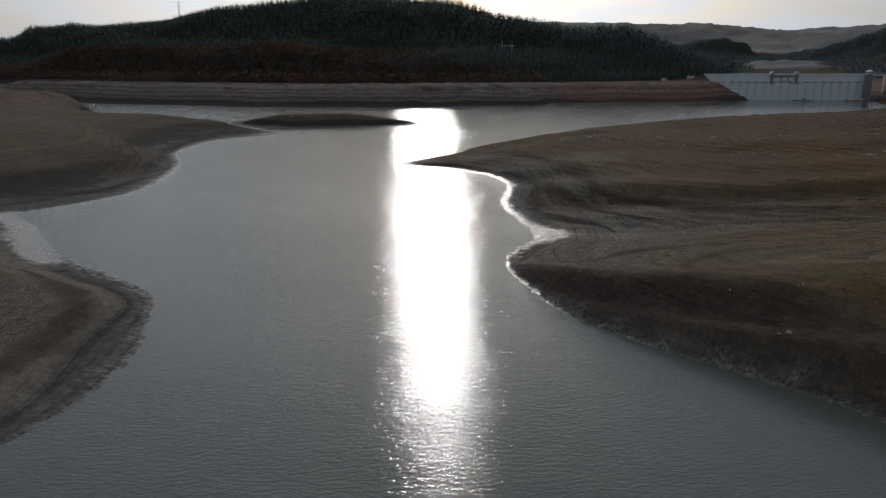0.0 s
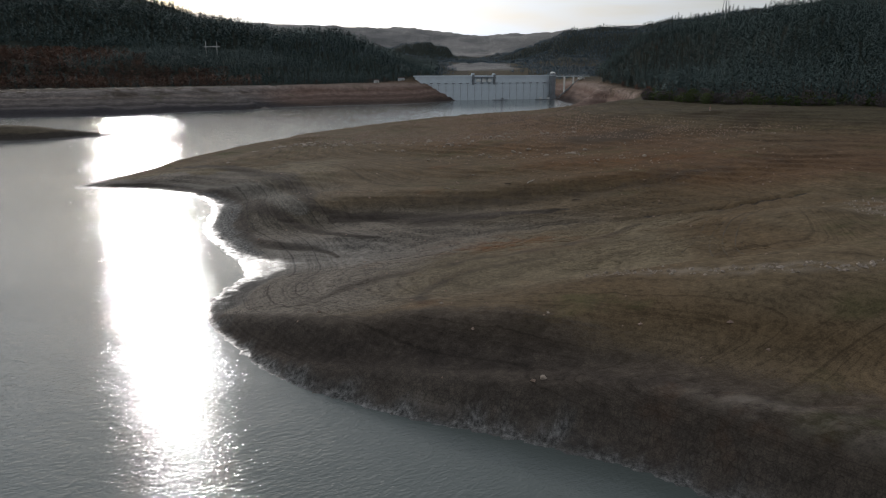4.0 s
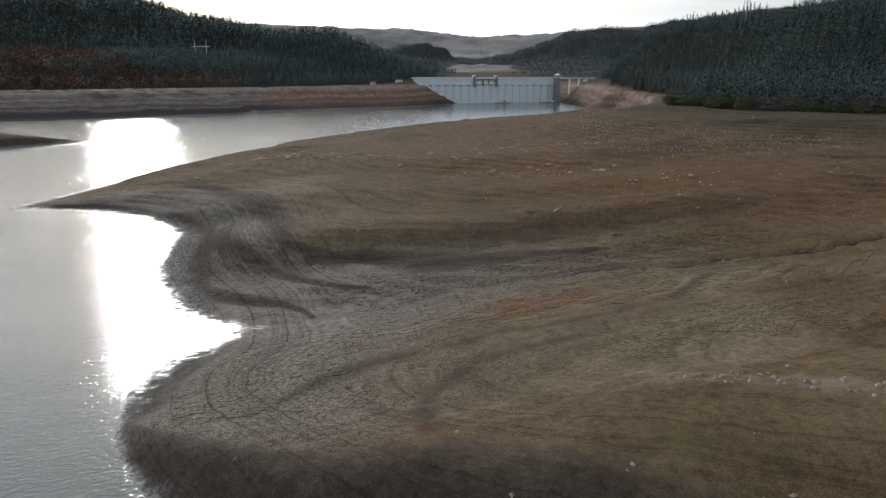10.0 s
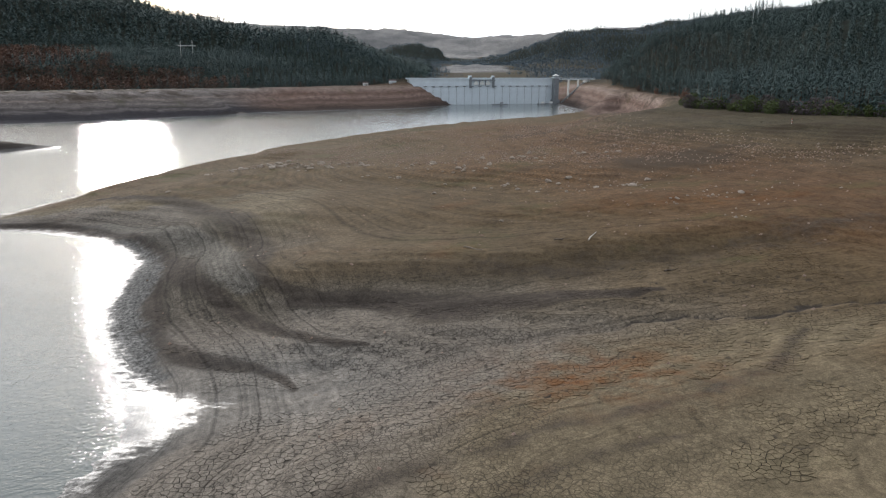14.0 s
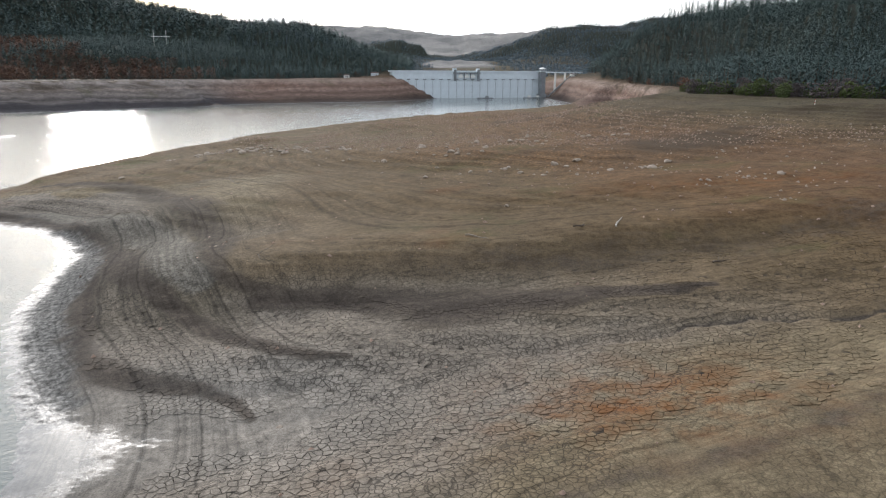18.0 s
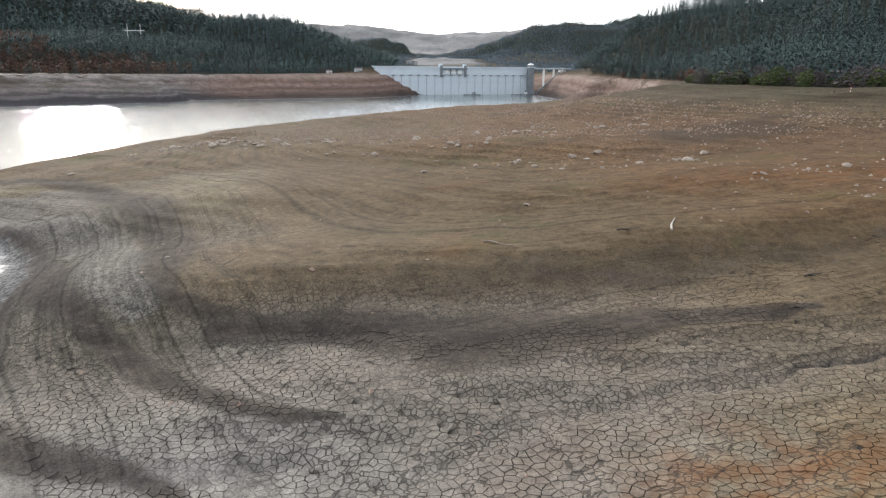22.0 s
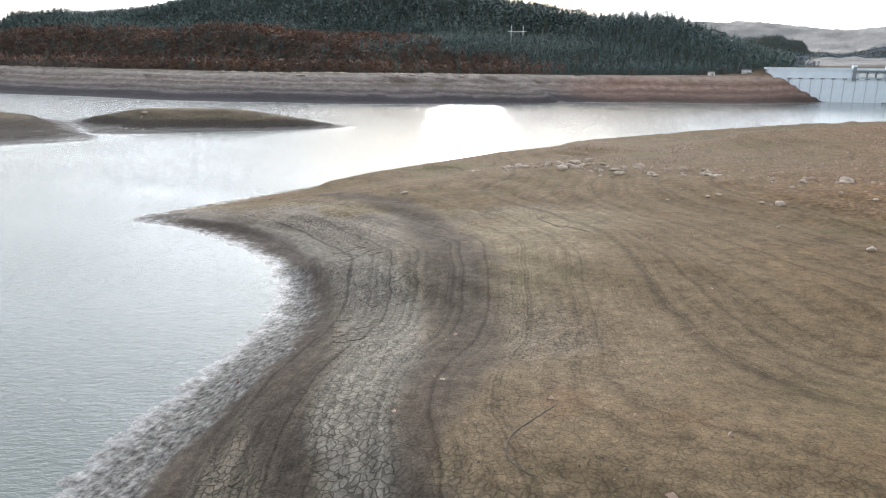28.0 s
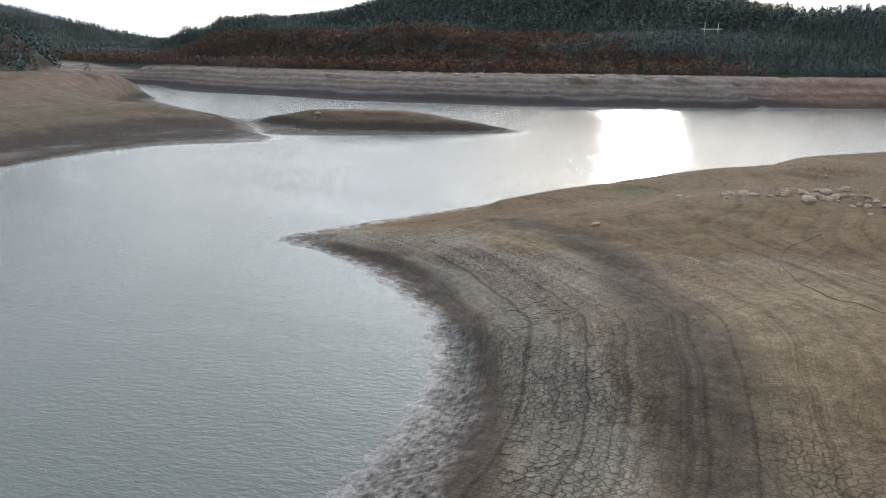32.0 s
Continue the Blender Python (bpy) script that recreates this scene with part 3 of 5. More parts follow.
def spacing(p):
    far = max(0.0, abs(p[0] + 30) - 120) + max(0.0, abs(p[1] - 200) - 170)
    return 4.0 + 0.045 * far


SHORES = [smooth_closed(LAKE), smooth_closed(ISLAND)]
_p, _w = [], []
for ring in SHORES:
    a, b = resample([(*v, 0.0) for v in ring] + [(*ring[0], 0.0)], spacing)
    _p.append(a), _w.append(b)
for ridge in RIDGES:
    a, b = resample(ridge, spacing)
    _p.append(a), _w.append(b)
KNOTS, KNOT_W = np.concatenate(_p).astype(np.float32), np.concatenate(_w).astype(np.float32)
SEGS = np.concatenate([np.hstack([r, np.roll(r, -1, axis=0)]) for r in SHORES]).astype(np.float32)


CHANNEL = [(-34, 146), (-11.6, 152), (-2.3, 157.6), (5, 160.7), (18, 162.6), (29, 166), (39, 164), (46.6, 163), (52.5, 165.7), (60, 165), (68.5, 163.5), (92, 168)]


def line_distance(x, y, line):
    best = np.full(x.shape, 1e12, np.float32)
    for (x0, y0), (x1, y1) in zip(line, line[1:]):
        dx, dy = x1 - x0, y1 - y0
        k = np.clip(((x - x0) * dx + (y - y0) * dy) / (dx * dx + dy * dy), 0, 1)
        np.minimum(best, (x - x0 - k * dx) ** 2 + (y - y0 - k * dy) ** 2, out=best)
    return np.sqrt(best)


def in_water(x, y):
    odd = np.zeros(x.shape, bool)
    for x0, y0, x1, y1 in SEGS:
        if y0 != y1:
            cross = ((y0 > y) != (y1 > y)) & (x < (x1 - x0) * (y - y0) / (y1 - y0) + x0)
            odd ^= cross
    return odd


def shore_distance(x, y):
    best = np.full(x.shape, 1e12, np.float32)
    for x0, y0, x1, y1 in SEGS:
        dx, dy = x1 - x0, y1 - y0
        k = np.clip(((x - x0) * dx + (y - y0) * dy) / (dx * dx + dy * dy + 1e-6), 0, 1)
        np.minimum(best, (x - x0 - k * dx) ** 2 + (y - y0 - k * dy) ** 2, out=best)
    return np.sqrt(best)


def waves2(x, y, scale, seed):
    """Cheap smooth noise, about -1 to 1: sums of turned sine waves."""
    r = np.random.RandomState(seed)
    out = np.zeros(x.shape, np.float32)
    for i in range(9):
        a, f, ph = r.uniform(0, math.pi), r.uniform(0.6, 2.2) / scale, r.uniform(0, 6.28)
        out += np.sin((x * math.cos(a) + y * math.sin(a)) * f * 6.28 + ph + 1.3 * np.sin((x * math.sin(a) - y * math.cos(a)) * f * 3.1 + ph * 2))
    return out / 4.0


def height(x, y):
    """The ground's height at many places."""
    x, y = np.asarray(x, np.float32).ravel(), np.asarray(y, np.float32).ravel()
    out = np.empty(x.shape, np.float32)
    for i in range(0, len(x), 8000):
        xs, ys = x[i:i + 8000], y[i:i + 8000]
        d2 = (xs[:, None] - KNOTS[None, :, 0]) ** 2 + (ys[:, None] - KNOTS[None, :, 1]) ** 2
        w = KNOT_W[None, :] / (d2 + 2.0) ** 1.7
        out[i:i + 8000] = (w @ KNOTS[:, 2]) / w.sum(1)
    d, wet = shore_distance(x, y), in_water(x, y)
    rough = np.clip((out - 22) / 30, 0, 1)
    land = out * (d / (d + 1.2)) + 0.05 * np.minimum(d, 8)
    land += rough * (7 * waves2(x, y, 260, 3) + 3 * waves2(x, y, 90, 4))
    near = np.clip(d / 10, 0, 1)
    land += near * (0.13 * waves2(x, y, 26, 5) + 0.04 * waves2(x, y, 9, 6))
    # small beach terraces
    land += near * 0.13 * np.sin(land * 6.28 / 0.9 + 1.5 * waves2(x, y, 40, 7))
    banks = np.clip(np.maximum((y - 540) / 60, (-230 - x) / 40), 0, 1) * np.clip((24 - land) / 3, 0, 1)
    land += near * banks * 0.5 * np.sin(land * 6.28 / 3.3 + 1.2 * waves2(x, y, 130, 9))
    land -= (0.25 + 0.55 * np.clip((x - 5) / 30, 0, 1)) * np.clip(1 - line_distance(x + 0.9 * waves2(x, y, 9, 41), y + 0.9 * waves2(x, y, 9, 42), CHANNEL) / 1.6, 0, 1)
    # churned mud at the water's edge
    land += 0.10 * np.exp(-d / 3) * waves2(x, y, 4.5, 43)
    d_edge = d + 0.9 * np.clip(waves2(x, y, 7, 8), -1, 1) * np.exp(-d / 3)
    return np.where(wet, -np.minimum(7, 0.10 * np.maximum(d_edge, 0.2)), np.where(d < 5, land, np.maximum(land, 0.1)))


def graded(lo, a, b, hi, step, grow_lo, grow_hi):
    mid = list(np.arange(a, b, step))
    left, s, v = [], step, a
    while v > lo:
        s *= grow_lo
        v -= s
        left.append(v)
    right, s, v = [], step, mid[-1]
    while v < hi:
        s *= grow_hi
        v += s
        right.append(v)
    return np.array(left[::-1] + mid + right, np.float32)


def part(name, bm, mat, parent=None, label=""):
    """Links a bmesh as one mesh object, under a thing or a part if given."""
    me = bpy.data.meshes.new(name)
    bm.to_mesh(me)
    bm.free()
    me.materials.append(mat)
    ob = new(name, me)
    ob.parent = parent
    return tagged(ob, label)


def mesh_of(name, verts, faces, mat, smooth=False):
    me = bpy.data.meshes.new(name)
    verts, faces = np.asarray(verts, np.float32), np.asarray(faces, np.int32)
    me.vertices.add(len(verts))
    me.vertices.foreach_set("co", verts.ravel())
    k = faces.shape[1]
    me.loops.add(faces.size)
    me.loops.foreach_set("vertex_index", faces.ravel())
    me.polygons.add(len(faces))
    me.polygons.foreach_set("loop_start", np.arange(0, faces.size, k, dtype=np.int32))
    me.polygons.foreach_set("loop_total", np.full(len(faces), k, np.int32))
    me.update(calc_edges=True)
    me.polygons.foreach_set("use_smooth", np.full(len(faces), smooth))
    me.materials.append(mat)
    return me


def box(bm, x0, x1, y0, y1, z0, z1):
    vs = [bm.verts.new(c) for c in ((x0, y0, z0), (x1, y0, z0), (x1, y1, z0), (x0, y1, z0), (x0, y0, z1), (x1, y0, z1), (x1, y1, z1), (x0, y1, z1))]
    for f in ((3, 2, 1, 0), (4, 5, 6, 7), (0, 1, 5, 4), (1, 2, 6, 5), (2, 3, 7, 6), (3, 0, 4, 7)):
        bm.faces.new([vs[i] for i in f])
    return vs


def tube(bm, points, radii, sides=6):
    """A round bar along points, each with its radius, closed at both ends."""
    rings = []
    for i, (p, r) in enumerate(zip(points, radii)):
        p = Vector(p)
        a, b = Vector(points[max(0, i - 1)]), Vector(points[min(len(points) - 1, i + 1)])
        q = (b - a).to_track_quat("Z", "Y")
        rings.append([bm.verts.new(p + q @ Vector((r * math.cos(6.2832 * k / sides), r * math.sin(6.2832 * k / sides), 0))) for k in range(sides)])
    for u, v in zip(rings, rings[1:]):
        for k in range(sides):
            bm.faces.new((u[k], u[(k + 1) % sides], v[(k + 1) % sides], v[k]))
    bm.faces.new(rings[0][::-1])
    bm.faces.new(rings[-1])


def thing(name, label, category, m=None, group="", kind=""):
    ob = new(name)
    if m is not None:
        ob.matrix_world = m
    return tagged(ob, label, category, group, kind)


# ---- ground and water ----
GX = graded(-2700, -150, 112, 2700, 0.9, 1.045, 1.045)
GY = graded(-900, 40, 345, 4600, 0.9, 1.07, 1.022)
gx, gy = np.meshgrid(GX, GY)
gz = height(gx, gy)
ids = np.arange(gx.size, dtype=np.int32).reshape(gx.shape)
quads = np.stack([ids[:-1, :-1], ids[:-1, 1:], ids[1:, 1:], ids[1:, :-1]], -1).reshape(-1, 4)
ground_mesh = mesh_of("ground", np.stack([gx.ravel(), gy.ravel(), gz], -1), quads, MUD, True)
fx, fy = gx.ravel(), gy.ravel()
ease = lambda v: np.clip(v, 0, 1) ** 2 * (3 - 2 * np.clip(v, 0, 1))


north_base = lambda x: np.interp(x, [-900, -560, -430, -330, -260, -190, -120, -70, -30], [655, 645, 655, 695, 745, 805, 857, 884, 925])
east_edge = lambda y: np.interp(y, [180, 260, 300, 345, 400, 470, 570, 680, 800, 900, 950], [330, 246, 200, 152, 124, 148, 170, 172, 176, 192, 204])


def band(x, y, line):
    """One along a line of (x, y, half width), fading out to nought at its edge."""
    best = np.zeros(x.shape, np.float32)
    for (x0, y0, w0), (x1, y1, w1) in zip(line, line[1:]):
        dx, dy = x1 - x0, y1 - y0
        k = np.clip(((x - x0) * dx + (y - y0) * dy) / (dx * dx + dy * dy), 0, 1)
        np.maximum(best, 1 - np.hypot(x - x0 - k * dx, y - y0 - k * dy) / (w0 + k * (w1 - w0)), out=best)
    return best


# dark streaks over the mud, moist along the beach; each point with its half width
BEACH_STREAK = [(-130, 252.5, 3), (-113, 252, 4.5), (-98, 246, 4.5), (-86, 237.5, 4.5), (-77, 226, 5), (-67, 213, 5.5), (-60, 202, 6), (-55, 193, 4.5), (-48, 185, 2.6), (-42.6, 179, 2.4), (-36.2, 172.5, 2.4), (-30.9, 168, 2.6), (-25, 163.6, 2.2), (-20, 162, 1.4), (-16, 161.7, 0.5)]
INLET_STREAK = [(-63, 199, 4.5), (-57, 183, 4), (-52.5, 170.6, 4), (-48.5, 164.5, 4), (-43.5, 160, 3.6), (-37.4, 157.5, 3), (-31.7, 156, 2.4), (-27.6, 153.5, 1.6), (-25, 150, 0.8)]
OUTER_STREAK = [(-111, 280, 5), (-88, 272, 7), (-75, 261, 7), (-62, 244, 7), (-54, 232, 7), (-49, 221, 7), (-44, 210, 7), (-41, 198, 6), (-39.5, 190, 3.5), (-37, 184.5, 2.5), (-32, 181.5, 2.2), (-24, 180, 2)]
GULLY_STAIN = [(-30, 179, 3), (-18.6, 178.5, 5), (-11, 176.5, 7), (-6, 174, 9.5), (-1, 173.5, 9), (4, 174.5, 7.5), (10, 174.5, 6), (18, 175.5, 4), (27, 174.5, 2.5), (34, 175.5, 0.6)]
SLOPE_STAIN = [(-22, 185, 3), (-5, 187, 8), (15, 189, 13), (40, 191, 14), (70, 197, 13), (100, 206, 8)]
# darkens the whole steep face of the near lobe
LOBE_DARK = [(-45, 113, 2.5), (-36, 102, 6), (-25, 93, 9), (-13, 87, 12.5), (0, 84.5, 15), (9, 80, 15), (17, 75, 14), (26, 70.5, 12.5), (35, 64, 12.5), (45, 55, 13), (60, 42, 14), (90, 10, 15)]
LOBE_LINE = [(-25, 110, 3), (-17.3, 118.8, 4), (-8.6, 123.8, 5), (0.3, 127, 5), (5.4, 130, 4), (12.7, 131.5, 4), (24.7, 135, 4), (35.9, 141, 4), (47.4, 155, 2)]
LOBE_LINE_2 = [(-3, 99.6, 3), (-4, 107, 3.6), (-1, 115, 4), (4, 121, 3.5), (11, 124.5, 3), (22, 127, 1)]
PALE_PAN = [(-96, 251, 3), (-80, 241, 5), (-70, 231, 6), (-64, 224, 7), (-56, 213, 7), (-50, 202, 7), (-46.5, 192, 6), (-40, 184, 4)]
WEST_STREAK = [(-90, -30, 3), (-91, 0, 5), (-93, 20, 6), (-97.9, 35, 6.5), (-103, 46, 6.5), (-111.9, 52, 6), (-124, 57, 5), (-138, 62, 2)]
WEST_STREAK_2 = [(-232, 116, 6), (-218, 132, 7), (-208, 148, 6), (-212, 172, 6), (-228, 196, 6), (-250, 222, 7), (-272, 248, 8), (-292, 280, 8), (-300, 310, 7)]


def soil_zones(x, y):
    """How much of each kind of soil lies at a place."""
    d = shore_distance(x, y)
    wide = np.where(x > -58, np.where(y < 160, 4.0, 1.5), 5.0)
    inlet = np.exp(-(((x + 40) / 22) ** 2 + ((y - 147) / 13) ** 2))
    damp = np.clip((wide - d) / 6, 0, 1) * (1 - 0.9 * np.clip(inlet * 1.4, 0, 1)) * np.clip(d / 1.5, 0.3, 1)
    # the channel's bed is darkened together with the damp shore
    ditch = np.clip(1.4 - line_distance(x + 0.9 * waves2(x, y, 9, 41), y + 0.9 * waves2(x, y, 9, 42), CHANNEL) / 0.55, 0, 1) * (0.25 + 0.75 * ease((x - 10) / 25)) * ease((x + 12) / 12)
    east_bank = np.maximum(ease((x - 116 - 0.1 * (700 - y)) / 14) * ease((y - 440) / 60) * ease((1010 - y) / 30), 0)
    fringe = np.interp(y, [146, 165, 190, 205, 220, 236, 248], [5, 8, 9, 8.5, 5.5, 3.2, 1.0]) * (y > 150) * (y < 250) * (x < -30) + 2.2 * (y <= 150) * (x > -60) + 2.0 * (x < -60) * (y < 240)
    streaks = np.maximum.reduce([0.9 * band(x, y, BEACH_STREAK), 0.72 * band(x, y, INLET_STREAK), 0.62 * band(x, y, OUTER_STREAK), band(x, y, GULLY_STAIN), 0.3 * band(x, y, SLOPE_STAIN), band(x, y, LOBE_DARK), 0.38 * band(x, y, LOBE_LINE), 0.38 * band(x, y, LOBE_LINE_2), 0.6 * band(x, y, WEST_STREAK), 0.8 * band(x, y, WEST_STREAK_2)])
    left_inlet = band(x, y, [(-205, 106, 6), (-186, 98, 9), (-165, 82, 9), (-146, 72, 6)])
    wet_flat = np.exp(-(((x + 41) / 10) ** 2 + ((y - 145) / 7) ** 2)) + left_inlet + 0.2 * np.clip(1.3 - d / 3.5, 0, 1) * ease((y - 150) / 14) * ease((262 - y) / 20) * (x < -30)
    return {
        "wet_flat": wet_flat,
        "streak": streaks,
        "pale_flat": ease(1.6 - 1.5 * np.hypot((x + 28) / 25, (y - 151) / 17)) * ease(d / 3),
        "fringe": np.clip((fringe + 1.2 * waves2(x, y, 7, 44) - d) / 2.0, 0, 1),
        "pale_pan": np.maximum(band(x, y, PALE_PAN), 0.7 * left_inlet),
        "west_slope": ease((-200 - x) / 15) * ease((y - 90) / 20) * ease((500 - y) / 30),
        "tan_flank": ease((y - 101) / 12) * ease((166 - y) / 12) * ease((x + 22) / 24) * (x < 140) + 0.9 * ease((y - 172) / 14) * ease((-34 - x) / 14) * (y < 270),
        "weed_patch": np.exp(-(((x - 66) / 26) ** 2 + ((y - 272 - 0.2 * (x - 60)) / 20) ** 2)) + 0.8 * np.exp(-(((x - 90) / 30) ** 2 + ((y - 238) / 6) ** 2)),
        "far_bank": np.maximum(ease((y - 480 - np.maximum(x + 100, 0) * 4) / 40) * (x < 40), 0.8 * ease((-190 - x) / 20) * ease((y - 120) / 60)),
        "red_earth": np.maximum(ease((x + 230 - 0.3 * (y - 760)) / 60) * ease((y - 735) / 40) * ease((1010 - y) / 30) * (x < 60), east_bank),
        "bare_hill": np.maximum(ease((y - 2850) / 200), ease((y - 1380) / 40) * ease((1640 - y) / 60) * ease((x + 20) / 20) * ease((150 - x) / 30)),
        "damp": np.maximum(damp, ditch),
        "shore_metres": np.minimum(d, 60),
        "west_beach": ease((y - 163) / 16) * ease((262 - y) / 30) * (x < -30),
        "pale_scree": np.exp(-(((x - 107) / 13) ** 2 + ((y - 147) / 8) ** 2)) + 0.45 * np.clip(1.5 - line_distance(x, y, [(26, 108), (36, 101), (46, 94), (64, 88)]) / 2.2, 0, 1)
        + 0.55 * np.exp(-((d - 8.5) / 2.0) ** 2) * ease((72 - y) / 10) * (x > 5) * (x < 90),
        "south_lobe": ease((190 - y) / 25) * (x > -80),
        "clodded": ease((y - 222 - 0.12 * x) / 40) * (y < 760),
        "stony_rim": ease((y - 238) / 55) * (x > -190) * (y < 740) * (x < 130),
        "forest_floor": np.maximum(ease((x - east_edge(y) - 2) / 6) * (y > 180) * (y < 985), ease((y - north_base(x) - 3) / 8) * (y < 1700) * (x < 0)) + ease((y - 1660) / 30) * ease((2750 - y) / 100),
        "rusty": 1.15 * np.exp(-(((x - 15) / 15) ** 2 + ((y - 145) / 10) ** 2)) + 0.8 * np.exp(-(((x - 60) / 30) ** 2 + ((y - 222) / 6) ** 2)),
    }


# a smoothed height, which the strand lines follow
calm = gz.reshape(gx.shape).copy()
for _ in range(3):
    for axis in (0, 1):
        calm = sum(np.roll(calm, k, axis) for k in range(-3, 4)) / 7


def strand_zone(x, y, d):
    """The low mud, where old water lines run along the shore."""
    return ease((-8 - x) / 18) * ease((y - 80) / 10) * ease((275 - y) / 25) * ease((50 - d) / 18) * (x > -180)


GULLY_AXIS = [(-45, 143), (-34, 146), (-21, 150), (-6, 154), (7, 158), (28, 163), (52, 166), (75, 170), (112, 180)]


def strand_height(x, y):
    """Old water lines: round the lobes they run along the shore and the gully, elsewhere along the height."""
    i, j = np.clip(np.searchsorted(GX, x) - 1, 0, len(GX) - 2), np.clip(np.searchsorted(GY, y) - 1, 0, len(GY) - 2)
    u, v = np.clip((x - GX[i]) / (GX[i + 1] - GX[i]), 0, 1), np.clip((y - GY[j]) / (GY[j + 1] - GY[j]), 0, 1)
    d = shore_distance(x, y)
    lobes = ease((100 - x) / 30) * ease((y - 66) / 14) * ease((305 - y) / 30) * (x > -180)
    low = strand_zone(x, y, d)
    gully = line_distance(x, y, GULLY_AXIS) + 8
    away = ((d + 1) ** -3.0 + gully ** -3.0) ** (-1 / 3) * (1 - low) + d * low
    slope = (calm[j, i] * (1 - u) + calm[j, i + 1] * u) * (1 - v) + (calm[j + 1, i] * (1 - u) + calm[j + 1, i + 1] * u) * v
    return slope * (1 - lobes) + (2.0 + 0.13 * away + 0.12 * waves2(x, y, 60, 45)) * lobes


def lay_zones(me, x, y):
    layer = me.attributes.new("strand_height", "FLOAT", "POINT")
    x, y = np.asarray(x, np.float32), np.asarray(y, np.float32)
    layer.data.foreach_set("value", strand_height(x, y).astype(np.float32))
    layer = me.attributes.new("lined", "FLOAT", "POINT")
    layer.data.foreach_set("value", strand_zone(x, y, shore_distance(x, y)).astype(np.float32))
    for key, value in soil_zones(x, y).items():
        layer = me.attributes.new(key, "FLOAT", "POINT")
        layer.data.foreach_set("value", value.astype(np.float32))


lay_zones(ground_mesh, fx, fy)
ground = tagged(new("ground", ground_mesh), "dried reservoir bed of cracked grey mud, tan silt and rusty soil", "ground", kind="structure")

bm = bmesh.new()
vs = [bm.verts.new(c) for c in ((-1500, -900, 0), (700, -900, 0), (700, 1000, 0), (-1500, 1000, 0))]
bm.faces.new(vs)
water = tagged(part("water", bm, WATER), "rippled grey lake water with the sun's glitter on it", "water", kind="structure")


# ---- woods ----
def conifer(seed, sprays, size, trunk):
    """One metre high; a ragged cone of small flat sprays of needles."""
    r = random.Random(seed)
    vs, fs = [], []
    low = 0.16 if trunk else 0.04
    for k in range(sprays):
        f = (k + r.random()) / sprays
        h = low + (1 - low) * f ** 1.15
        reach = (0.20 * (1 - f) ** 0.62 + 0.015) * (0.8 + 0.3 * math.sin(h * 40 + seed))
        a, q = r.uniform(0, 6.2832), reach * r.uniform(0.35, 1.0)
        c = (q * math.cos(a), q * math.sin(a), min(h, 0.97))
        s, b = size * r.uniform(0.7, 1.3) * (1.1 - 0.5 * f), len(vs)
        along, side = (math.cos(a), math.sin(a)), (-math.sin(a), math.cos(a))
        vs.append((c[0] + along[0] * s, c[1] + along[1] * s, c[2] - s * r.uniform(0.1, 0.7)))
        for w in (1, -1):
            vs.append((c[0] - along[0] * s * 0.5 + side[0] * s * w * 0.5, c[1] - along[1] * s * 0.5 + side[1] * s * w * 0.5, c[2] + s * r.uniform(0.2, 1.1)))
        fs.append((b, b + 1, b + 2))
    return np.array(vs, np.float32), np.array(fs, np.int32)


def stem(sides=4, top=0.6, rad=0.014):
    vs = [(rad * math.cos(6.2832 * s / sides), rad * math.sin(6.2832 * s / sides), -0.05) for s in range(sides)]
    vs += [(0.5 * x, 0.5 * y, top) for x, y, _ in vs]
    fs = []
    for s in range(sides):
        t = (s + 1) % sides
        fs += [(s, t, sides + t), (s, sides + t, sides + s)]
    return np.array(vs, np.float32), np.array(fs, np.int32)


def broadleaf(seed, clumps, spread=0.36, low=0.22, tuft=(0.06, 0.13)):
    """One metre high; a loose crown of small uneven clumps."""
    r = random.Random(seed)
    vs, fs = [], []
    for k in range(clumps):
        a, q, h = r.uniform(0, 6.28), math.sqrt(r.random()), r.random()
        width = spread * math.sin(math.pi * (0.12 + 0.80 * h)) ** 0.7
        c = (q * width * math.cos(a), q * width * math.sin(a), low + (1 - low) * h * 0.95)
        s = r.uniform(*tuft)
        b = len(vs)
        for d in ((1, 0, 0), (-1, 0, 0), (0, 1, 0), (0, -1, 0), (0, 0, 1), (0, 0, -1)):
            k2 = s * r.uniform(0.6, 1.4)
            vs.append(tuple(c[i] + d[i] * k2 + r.uniform(-0.3, 0.3) * s for i in range(3)))
        for f in ((0, 2, 4), (2, 1, 4), (1, 3, 4), (3, 0, 4), (2, 0, 5), (1, 2, 5), (3, 1, 5), (0, 3, 5)):
            fs.append(tuple(b + i for i in f))
    return np.array(vs, np.float32), np.array(fs, np.int32)


def leafy(seed, leaves, spread, low, size):
    """One metre high; a loose crown of single ragged leaf sprays."""
    r = random.Random(seed)
    vs, fs = [], []
    for k in range(leaves):
        a, h = r.uniform(0, 6.28), r.random()
        q = spread * math.sin(math.pi * (0.1 + 0.82 * h)) ** 0.6 * math.sqrt(r.uniform(0.2, 1.0))
        c = Vector((q * math.cos(a), q * math.sin(a), low + (1 - low) * h * 0.95))
        for w in range(3):
            vs.append(tuple(c + Vector((r.uniform(-1, 1), r.uniform(-1, 1), r.uniform(-0.7, 0.7))) * size))
        fs.append((3 * k, 3 * k + 1, 3 * k + 2))
    return np.array(vs, np.float32), np.array(fs, np.int32)


